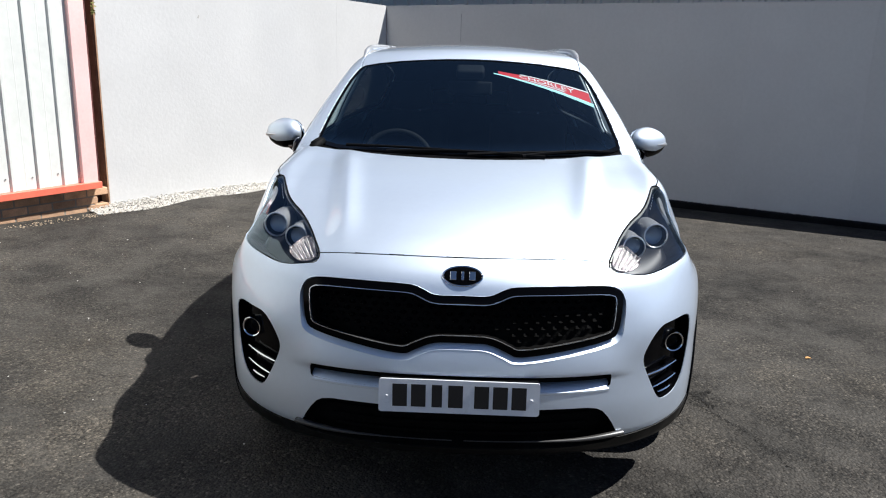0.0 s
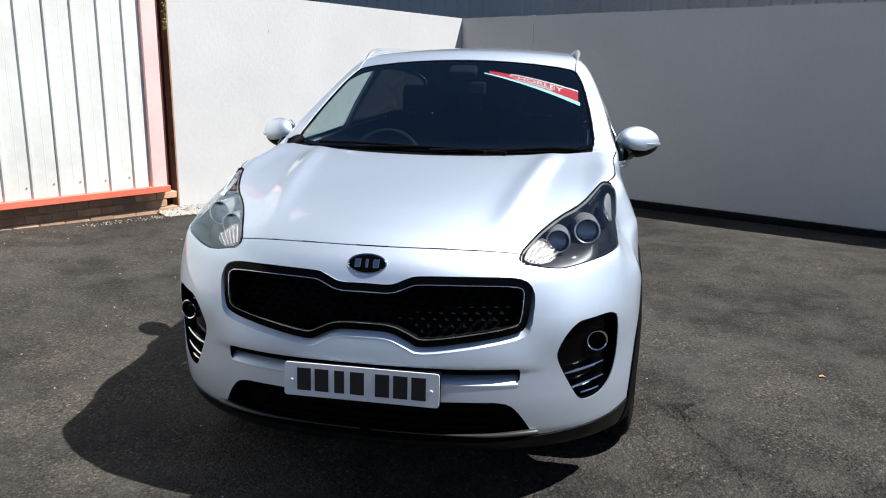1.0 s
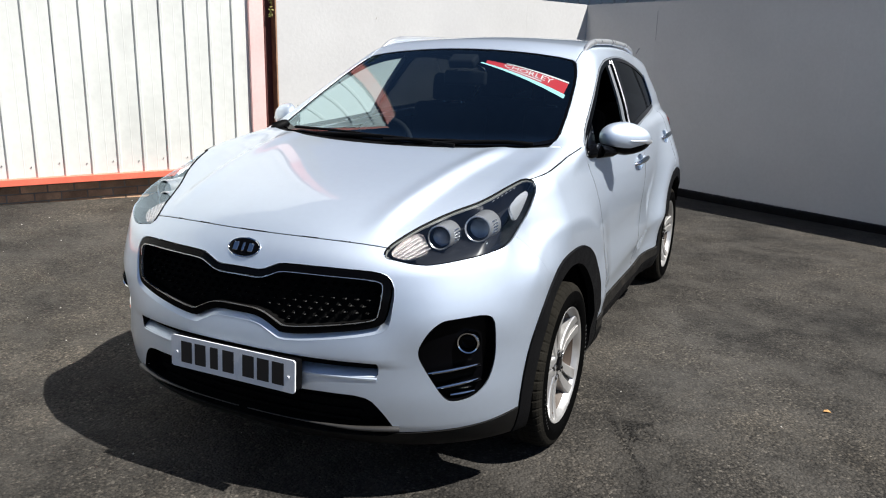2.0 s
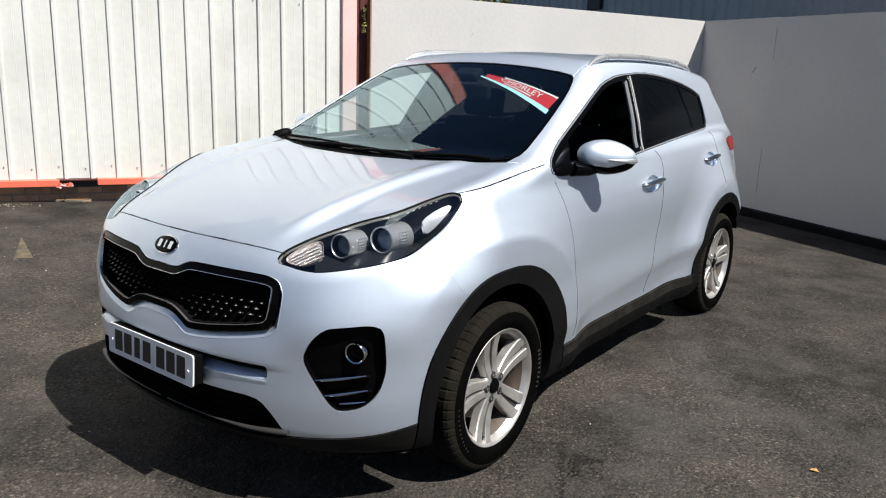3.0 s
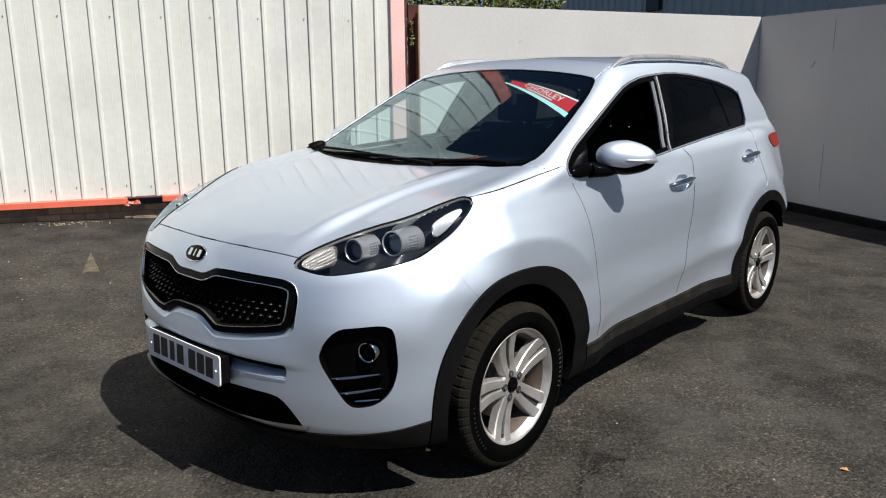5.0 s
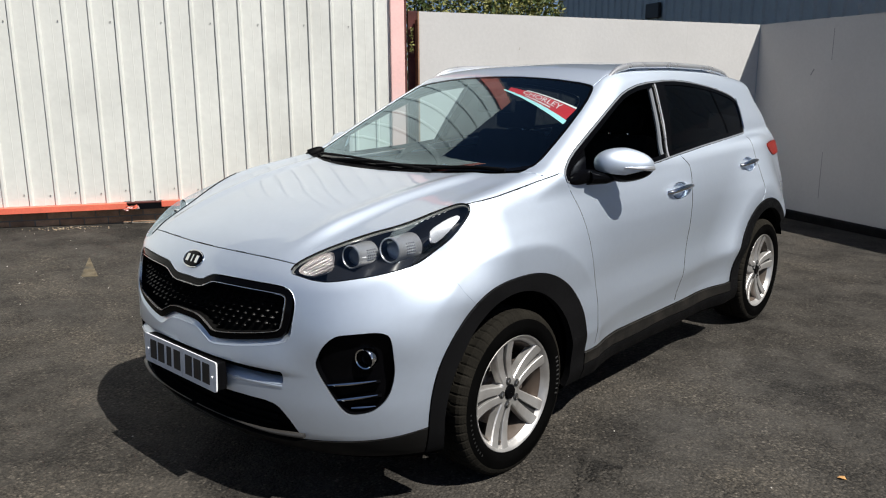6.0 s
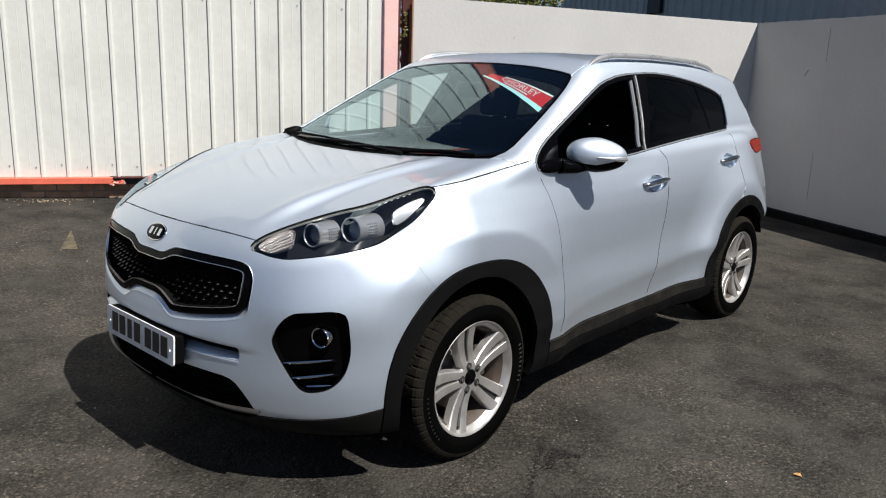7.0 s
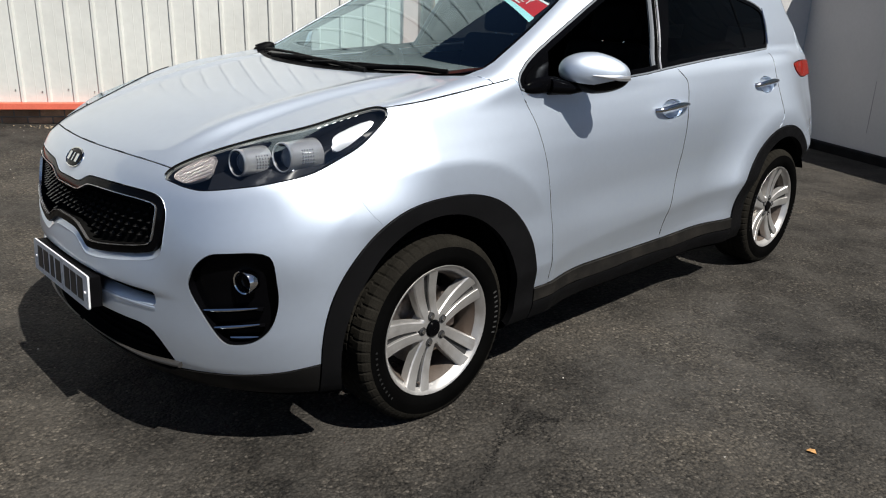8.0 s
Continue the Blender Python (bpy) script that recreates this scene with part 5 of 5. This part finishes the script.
# ---- the yard ----
def ground_z(x, y):
    """The tarmac falls gently towards the grey boards and rises a little towards the white building."""
    x = np.asarray(x, float)
    rise = 0.038 * np.clip(smax(-x - 1.6, np.zeros_like(x), 0.6), 0, 6)
    return -0.12 * step(4.6, 8.2, np.asarray(y, float) + 0.35 * x - 0.4) + rise


def stretched(lo, hi, fine):
    inner = np.arange(lo, hi + 1e-6, fine)
    far = np.cumsum(fine * 1.35 ** np.arange(1, 24))
    return np.concatenate([lo - far[::-1], inner, hi + far])


gx, gy = stretched(-10, 8, 0.25), stretched(-6, 12, 0.25)
X, Y = np.meshgrid(gx, gy, indexing="ij")
rng = np.random.default_rng(4)
soft_noise = np.array([[noise.noise((x * 0.7, y * 0.7, 0.3)) for y in gy] for x in gx])
nearby = np.exp(-((X / 14) ** 2 + ((Y - 2) / 14) ** 2) ** 2)
Z = ground_z(X, Y) + 0.008 * soft_noise * nearby * (1 - np.exp(-((X / 1.6) ** 2 + ((Y - 2.2) / 3) ** 2) ** 2))
i = np.arange(X.size).reshape(X.shape)
F = np.stack([i[:-1, :-1], i[1:, :-1], i[1:, 1:], i[:-1, 1:]], -1).reshape(-1, 4)
ground = plain("ground", np.stack([X, Y, Z], -1).reshape(-1, 3), F, TARMAC, None, "worn dark grey tarmac yard with pale chips", True, "structure")
tagged(ground, category="ground")


def floor_z(x, y):
    return float(ground_z(x, y)) + 0.008 * noise.noise((x * 0.7, y * 0.7, 0.3)) * math.exp(-((x / 14) ** 2 + ((y - 2) / 14) ** 2) ** 2) * (1 - math.exp(-((x / 1.6) ** 2 + ((y - 2.2) / 3) ** 2) ** 2))


class Run:
    """A straight line of wall in plan: places along it (s), out towards the yard (d) and up (z)."""
    def __init__(self, a, b, flip=False):
        self.a, self.b = Vector((*a, 0)), Vector((*b, 0))
        self.u = (self.b - self.a).normalized()
        self.n = Vector((self.u.y, -self.u.x, 0)) * (-1 if flip else 1)
        self.length = (self.b - self.a).length

    def at(self, s, d, z):
        return self.a + self.u * s + self.n * d + Vector((0, 0, z))

    def fixed(self, s, d, z):
        m = Matrix((self.u, self.n, (0, 0, 1))).transposed().to_4x4()
        return Matrix.Translation(self.at(s, d, z)) @ m

    def block(self, bm, s0, s1, d0, d1, z0, z1, bevel=0.0):
        return box(bm, (abs(s1 - s0), abs(d1 - d0), abs(z1 - z0)), self.fixed((s0 + s1) / 2, (d0 + d1) / 2, (z0 + z1) / 2), bevel, 1)


# grey boards: the shaded run, and the sunlit run that meets it
east = Run((-1.2, 8.75), (4.4, 5.6))
wall = part("wall_east", east.block(bmesh.new(), -0.02, 9.0, -0.10, -0.02, -0.4, 2.19), BOARD_EDGE, None, "timber backing of the grey boards", kind="structure")
for k in range(8):
    s0 = 0.0 + 1.20 * k
    s1 = s0 + 1.20
    part("board", east.block(bmesh.new(), s0 + 0.0004, s1 - 0.0004, -0.02, 0.0, -0.02, 2.215 - 0.004 * k), BOARD_GREY, wall)
part("kerb", east.block(bmesh.new(), -0.05, 9.2, 0.0, 0.09, -0.4, -0.015, 0.012), FELT, wall, "black felt-covered kerb")
north = Run((-3.5, 4.85), (-1.2, 8.75))
wall2 = part("wall_north", north.block(bmesh.new(), 0.05, 4.53, -0.10, -0.02, -0.3, 2.2), BOARD_EDGE, None, "timber backing of the grey boards", kind="structure")
for s0, s1, z0, z1 in ((0.072, 3.465, 2.285, 2.232), (3.465, 4.52, 2.232, 2.215)):
    bm = bmesh.new()
    V = [north.at(s, d, z) for d in (-0.02, 0.0) for s, z in ((s0 + 0.0004, -0.3), (s1 - 0.0004, -0.3), (s1 - 0.0004, z1), (s0 + 0.0004, z0))]
    vs = [bm.verts.new(v) for v in V]
    for f in ((0, 1, 2, 3), (7, 6, 5, 4), (0, 4, 5, 1), (1, 5, 6, 2), (2, 6, 7, 3), (3, 7, 4, 0)):
        bm.faces.new([vs[q] for q in f])
    bmesh.ops.recalc_face_normals(bm, faces=bm.faces)
    part("board", bm, BOARD_GREY, wall2)
part("board_edge", north.block(bmesh.new(), 0.056, 0.071, -0.022, 0.002, -0.1, 2.285), BOARD_EDGE, wall2, "raw brown board edge")
part("scuff", box(bmesh.new(), (0.010, 0.001, 0.030), north.fixed(1.26, 0.002, 1.90) @ pose(0, 0, 0, 0, 20)), CHIP, wall2, "small white scratch")
part("scuff", box(bmesh.new(), (0.018, 0.001, 0.085), east.fixed(0.93, 0.002, 1.62) @ pose(0, 0, 0, 0, 35)), BOARD_SEAM, wall, "dark scrape")
for s0, z0, z1 in ((1.20, 0.18, 0.72), (1.20, 1.75, 2.10)):
    part("open_joint", east.block(bmesh.new(), s0 - 0.004, s0 + 0.003, -0.004, 0.002, z0, z1), BOARD_SEAM, wall, "open dark joint")

# white clad building with red flashings on a brick plinth
clad = Run((-3.4845, 4.5719), (-5.7535, 0.8021), True)
HIGH, LONG = 6.08, 17.0
west = part("wall_west", clad.block(bmesh.new(), -0.096, LONG, -0.30, -0.04, 0.283, HIGH - 0.02), MORTAR, None, "brick and steel shed wall", kind="structure")
part("plinth", clad.block(bmesh.new(), -0.096, LONG, -0.30, -0.086, -0.3, 0.283), MORTAR, west, "recessed plinth")
pitch = 0.2322
prof = [(0.0, 0.0), (pitch * 0.5 - 0.030, 0.0), (pitch * 0.5 - 0.026, 0.0012), (pitch * 0.5 - 0.022, 0.0), (pitch - 0.046, 0.0), (pitch - 0.032, 0.021), (pitch - 0.010, 0.021), (pitch - 0.002, 0.0)]
sheet_mesh, screw_mesh = None, None
for k in range(int(LONG / (4 * pitch)) + 1):
    if sheet_mesh is None:
        line = [(pitch * q + s, d) for q in range(4) for s, d in prof[:-1]] + [(4 * pitch - 0.002, 0.0)]
        V = [(s, d - e, z) for e in (0.0, 0.002) for z in (0.355, HIGH) for s, d in line]
        n = len(line)
        F = [(q, q + 1, n + q + 1, n + q) for q in range(n - 1)] + [(3 * n + q, 3 * n + q + 1, 2 * n + q + 1, 2 * n + q) for q in range(n - 1)] + [(2 * n + q, 2 * n + q + 1, q + 1, q) for q in range(n - 1)]
        sheet_mesh = bpy.data.meshes.new("cladding_sheet")
        sheet_mesh.from_pydata(V, [], F)
        sheet_mesh.materials.append(CLAD_WHITE)
        bm = rod(bmesh.new(), 0.0065, 0.005, 0.007, pose(0, 0, 0, 90), 8)
        screw_mesh = bpy.data.meshes.new("screw")
        bm.to_mesh(screw_mesh)
        bm.free()
        screw_mesh.materials.append(SCREW)
    sheet = put("cladding_sheet", sheet_mesh, west)
    sheet.matrix_world = clad.fixed(4 * pitch * k, -0.038, 0)
    for q in range(4):
        for z in (0.465, 2.105) if q % 2 == 0 else (0.465,):
            screw = put("screw", screw_mesh, sheet)
            screw.matrix_local = pose(pitch * q + 0.035, 0.004, z + 0.012 * math.sin(7 * k + 3 * q))
# corner flashing in two lengths: pale pink below, dull red above
part("corner_flashing", clad.block(bmesh.new(), -0.095, 0.055, -0.05, 0.004, 0.352, 3.30, 0.004), PINK, west, "pale pink lower corner flashing")
part("corner_flashing", clad.block(bmesh.new(), -0.097, 0.060, -0.05, 0.007, 3.24, HIGH, 0.004), RED_DULL, west, "dull red upper corner flashing")
# the return's dark red stands in for the shade in the corner gap
part("corner_return", clad.block(bmesh.new(), -0.125, -0.097, -0.32, -0.020, 0.30, HIGH, 0.003), RED_SHADE, west, "red corner return coloured dark for the shade of the gap")
part("sill_flashing", clad.block(bmesh.new(), -0.115, 2.49, -0.05, 0.030, 0.297, 0.359, 0.004), RED_PAINT, west, "red painted sill flashing")
part("sill_flashing", clad.block(bmesh.new(), 2.82, LONG, -0.05, 0.030, 0.290, 0.353, 0.004), RED_PAINT, west, "red painted sill flashing")
# the torn stretch of flashing: bent ragged strips
part("sill_flashing", clad.block(bmesh.new(), 2.49, 2.82, -0.05, 0.032, 0.344, 0.358, 0.002), RED_SHADE, west, "thin dark red remnant of the flashing")
for k in range(9):
    s = 2.70 + 0.016 * k + 0.03 * rng.random()
    bm = box(bmesh.new(), (0.030 + 0.04 * rng.random(), 0.003, 0.012 + 0.022 * rng.random()), clad.fixed(s, 0.020 + 0.02 * rng.random(), 0.330 - 0.05 * rng.random()) @ pose(0, 0, 0, rng.uniform(-35, 35), rng.uniform(-28, 28), rng.uniform(-25, 25)), 0.001, 1)
    part("torn_flashing", bm, RED_PAINT if k % 4 else PINK, west, "torn red flashing")
# a dark block colours in the shade behind the torn stretch
part("dark_void", clad.block(bmesh.new(), 2.47, 2.85, -0.045, -0.03, 0.275, 0.36), DARK, west, "dark block painting the shade behind the torn flashing")
post = part("fence_post", Run((-3.60, 4.93), (-3.50, 5.05)).block(bmesh.new(), -0.04, 0.06, -0.10, 0.0, -0.2, 2.3, 0.004), RED_SHADE, None, "dark red-brown steel post")
tagged(post, category="post")

# building beyond the boards
shed = Run((-9.8, 16.83), (6.0, 7.94))
far = part("wall_far", shed.block(bmesh.new(), 0.0, 22.0, -0.4, -0.06, -0.3, 7.0), SHED_BLUE, None, "blue-grey steel shed beyond the boards", kind="structure")
V, F = [], []
for k in range(int(22 / 0.30)):
    for s, d in ((0, 0.0), (0.19, 0.0), (0.215, 0.04), (0.275, 0.04), (0.30, 0.0)):
        V += [tuple(shed.at(0.30 * k + s, d - 0.05, z)) for z in (0.0, 7.0)]
F = [(2 * q, 2 * q + 2, 2 * q + 3, 2 * q + 1) for q in range(len(V) // 2 - 1)]
plain("ribbed_cladding", V, F, SHED_BLUE, far, "ribbed blue-grey steel")
hole = part("window_1", shed.block(bmesh.new(), 4.45, 4.95, -0.02, 0.06, 2.86, 3.17, 0.01), DARK, None, "small dark vent in the far shed", kind="structure")

# ---- plants ----
def leafy(name, place, count, size, mat, label, seed):
    """Twigs and many small folded leaves round a line of places."""
    g = random.Random(seed)
    V, F = [], []
    for _ in range(count):
        c = Vector(place(g))
        m = Matrix.Translation(c) @ Euler((g.uniform(0, 6.3), g.uniform(0, 6.3), g.uniform(0, 6.3))).to_matrix().to_4x4()
        s = size * g.uniform(0.6, 1.4)
        b = len(V)
        V += [tuple(m @ Vector(p)) for p in ((0, -s, 0), (s * 0.5, 0, s * 0.18), (0, s, 0), (-s * 0.5, 0, s * 0.18))]
        F += [(b, b + 1, b + 2), (b, b + 2, b + 3)]
    return V, F


def hedge_place(g):
    s, h = g.uniform(-1.4, 2.75), g.random()
    top = 3.05 + 0.28 * math.sin(2.1 * s) + 0.2 * noise.noise((s * 2.5, 0, 0))
    return north.at(s, -0.9 - g.uniform(0, 0.9) - 0.35 * s, 1.2 + (top - 1.2) * h ** 0.6 + g.uniform(-0.04, 0.08))


hedge = tagged(new("hedge"), "sunlit green and yellow hedge behind the boards", "hedge")
for k in range(7):
    s = -1.2 + 0.55 * k
    base = north.at(s, -1.3 - 0.35 * s, -0.1)
    pts = [base + Vector((0.05 * math.sin(3 * z + k), 0.05 * math.cos(2 * z + k), z)) for z in np.linspace(0, 2.9, 8)]
    plain("stem", *tube(pts, np.linspace(0.03, 0.006, 8), 7), BARK, hedge, "", True)
plain("foliage", *leafy("foliage", hedge_place, 16000, 0.030, LEAF_DRY, "", 3), LEAF_DRY, hedge, "small yellow-green leaves", kind="stuff")
plain("foliage", *leafy("foliage", hedge_place, 6000, 0.036, LEAF, "", 5), LEAF, hedge, "small dark green leaves", kind="stuff")


def ivy_place(g):
    z = 3.6 * g.random() ** 0.8 + 0.9
    return (-3.66 + g.gauss(0, 0.045), 5.14 + g.gauss(0, 0.05), z)


ivy = tagged(new("ivy"), "dark ivy climbing in the gap beside the post", "ivy")
plain("stem", *tube([(-3.64 + 0.03 * math.sin(4 * z), 5.15, z) for z in np.linspace(-0.05, 4.3, 30)], 0.012, 6), BARK, ivy, "", True)
plain("foliage", *leafy("foliage", ivy_place, 1500, 0.028, LEAF, "", 9), LEAF, ivy, "small dark green leaves", kind="stuff")

def sprig_place(g):
    z = g.uniform(1.82, 2.10)
    p = clad.at(-0.166 + g.gauss(0, 0.012), 0.012 + g.random() * 0.03, z)
    return (p.x, p.y, p.z)


plain("foliage", *leafy("foliage", sprig_place, 36, 0.020, LEAF_DRY, "", 12), LEAF_DRY, ivy, "small sunlit sprig", kind="stuff")

# ---- loose stones, chips and marks ----
def stones(count, place, lo, hi, seed):
    g = random.Random(seed)
    shape = np.array([(1, 0, 0), (-1, 0, 0), (0, 1, 0), (0, -1, 0), (0, 0, 1), (0, 0, -1)], float)
    faces = [(0, 2, 4), (2, 1, 4), (1, 3, 4), (3, 0, 4), (2, 0, 5), (1, 2, 5), (3, 1, 5), (0, 3, 5)]
    V, F = [], []
    for _ in range(count):
        x, y, lift = place(g)
        r = g.uniform(lo, hi)
        m = Euler((g.uniform(0, 6.3), g.uniform(0, 6.3), g.uniform(0, 6.3))).to_matrix()
        b = len(V)
        for p in shape:
            q = m @ Vector(p * [g.uniform(0.6, 1.2) for _ in range(3)])
            V.append((x + r * q.x, y + r * q.y, floor_z(x, y) + lift + r * 0.3 + r * 0.7 * q.z))
        F += [tuple(b + c for c in f) for f in faces]
    return V, F


def strip(g):
    s = g.uniform(-0.22, 4.4)
    w = 0.30 - 0.03 * s + 0.05 * math.sin(5 * s)
    d = w * g.random() ** 0.8
    p = north.at(s, d, 0)
    return p.x, p.y, 0.025 * (1 - d / max(w, 0.05)) * g.random() + 0.02 * (1 - d / max(w, 0.05))


plain("gravel", *stones(9000, strip, 0.005, 0.014, 11), GRAVEL, None, "white gravel strip along the foot of the boards", kind="stuff")


def anywhere(g):
    x, y = g.uniform(-6.5, 5.5), g.uniform(-0.8, 6.4)
    return x, y, 0.0


def left_side(g):
    x = g.uniform(-5.6, -1.2)
    return x, g.uniform(0.2, 5.0) + 0.3 * (x + 3), 0.0


V1, F1 = stones(90, anywhere, 0.002, 0.006, 21)
V2, F2 = stones(90, left_side, 0.002, 0.009, 22)
b = len(V1)
plain("chips", V1 + V2, F1 + [tuple(b + q for q in f) for f in F2], CHIP, None, "pale stone chips scattered on the tarmac", kind="stuff")


def by_kerb(g):
    s = g.choice((2.6, 3.1, 4.6, 5.0, 5.4)) + g.gauss(0, 0.16)
    p = east.at(s, g.uniform(0.0, 0.05), 0)
    return p.x, p.y, 0.0


g = random.Random(5)
V, F = stones(260, by_kerb, 0.004, 0.011, 23)
V = [(x, y, z - floor_z(x, y) - 0.015) for x, y, z in V]
plain("grit", V, F, CHIP, None, "pale grit lying along the kerb", kind="stuff")


def by_plinth(g):
    s = g.choice((-0.1, 0.15, 0.45, 0.6, 3.3, 3.5)) + g.gauss(0, 0.12)
    p = clad.at(s, g.uniform(0.02, 0.16), 0)
    return p.x, p.y, 0.0


plain("sand", *stones(240, by_plinth, 0.003, 0.011, 24), SAND, None, "spilled dry sand at the foot of the plinth", kind="stuff")


def flat_patch(name, outline, mat, label, lift=0.0035):
    V = [(x, y, floor_z(x, y) + lift) for x, y in outline]
    return plain(name, V, [tuple(range(len(V)))], mat, ground, label)


def crack(points, width, seed):
    """A crumbling tar-filled crack along a few places: many small dark flakes."""
    g = random.Random(seed)
    P = np.array(points, float)
    t = np.linspace(0, len(P) - 1, 12 * (len(P) - 1) + 1)
    x, y = np.interp(t, np.arange(len(P)), P[:, 0]), np.interp(t, np.arange(len(P)), P[:, 1])
    d = np.gradient(np.stack([x, y], -1), axis=0)
    d /= np.linalg.norm(d, axis=1, keepdims=True)
    nrm = np.stack([-d[:, 1], d[:, 0]], -1)
    V, F = [], []
    for q in range(len(t)):
        for k in range(7):
            off, along, r = g.gauss(0, width * 0.42), g.uniform(-0.02, 0.02), width * g.uniform(0.06, 0.22)
            px, py = x[q] + nrm[q, 0] * off + d[q, 0] * along, y[q] + nrm[q, 1] * off + d[q, 1] * along
            a0, b = g.uniform(0, 6.3), len(V)
            for i in range(5):
                a, u = a0 + 1.2566 * i, r * g.uniform(0.5, 1.3)
                V.append((px + u * math.cos(a), py + u * math.sin(a), floor_z(px, py) + 0.0035))
            F.append(tuple(range(b, b + 5)))
    plain("crack", V, F, TAR, ground, "dark ragged crack")


crack([(1.06, 1.19), (1.15, 1.02), (1.28, 0.80), (1.34, 0.52)], 0.020, 1)
crack([(1.19, 1.05), (1.13, 1.18), (1.22, 1.22)], 0.030, 2)
crack([(0.66, 0.27), (0.60, 0.08), (0.66, -0.10)], 0.008, 3)
crack([(-0.28, -0.06), (-0.12, -0.30), (0.05, -0.5)], 0.008, 4)
crack([(1.10, 1.20), (1.30, 1.10)], 0.018, 6)
crack([(0.90, 2.95), (0.98, 2.62), (1.20, 2.40)], 0.004, 5)
flat_patch("painted_mark", [(-3.345, 0.998), (-3.272, 1.100), (-3.890, 1.300)], ROAD_PAINT, "worn yellowish arrow mark")
leaf = plain("dead_leaf", [(1.895, 1.715, 0.005), (1.912, 1.712, 0.009), (1.928, 1.722, 0.005), (1.915, 1.738, 0.009), (1.900, 1.733, 0.006)], [(0, 1, 2, 3, 4)], DEAD_LEAF, None, "small dry orange leaf on the tarmac")
tagged(leaf, category="leaf")
leaf.modifiers.new("thick", "SOLIDIFY").thickness = 0.002

# ---- bricks of the plinth ----
brick_mesh = bpy.data.meshes.new("brick")
bm = box(bmesh.new(), (0.213, 0.10, 0.064), None, 0.004, 1)
bm.to_mesh(brick_mesh)
bm.free()
brick_mesh.materials.append(BRICK)
g = random.Random(8)
for course in range(4):
    for k in range(46):
        s = -0.13 + 0.225 * k + (0.1125 if course % 2 else 0)
        if s > 10:
            continue
        ob = put("brick", brick_mesh, west)
        ob.matrix_world = clad.fixed(s, -0.132 + g.uniform(-0.003, 0.003), 0.244 - 0.075 * course) @ pose(0, 0, 0, 0, g.uniform(-0.4, 0.4), g.uniform(-0.4, 0.4))
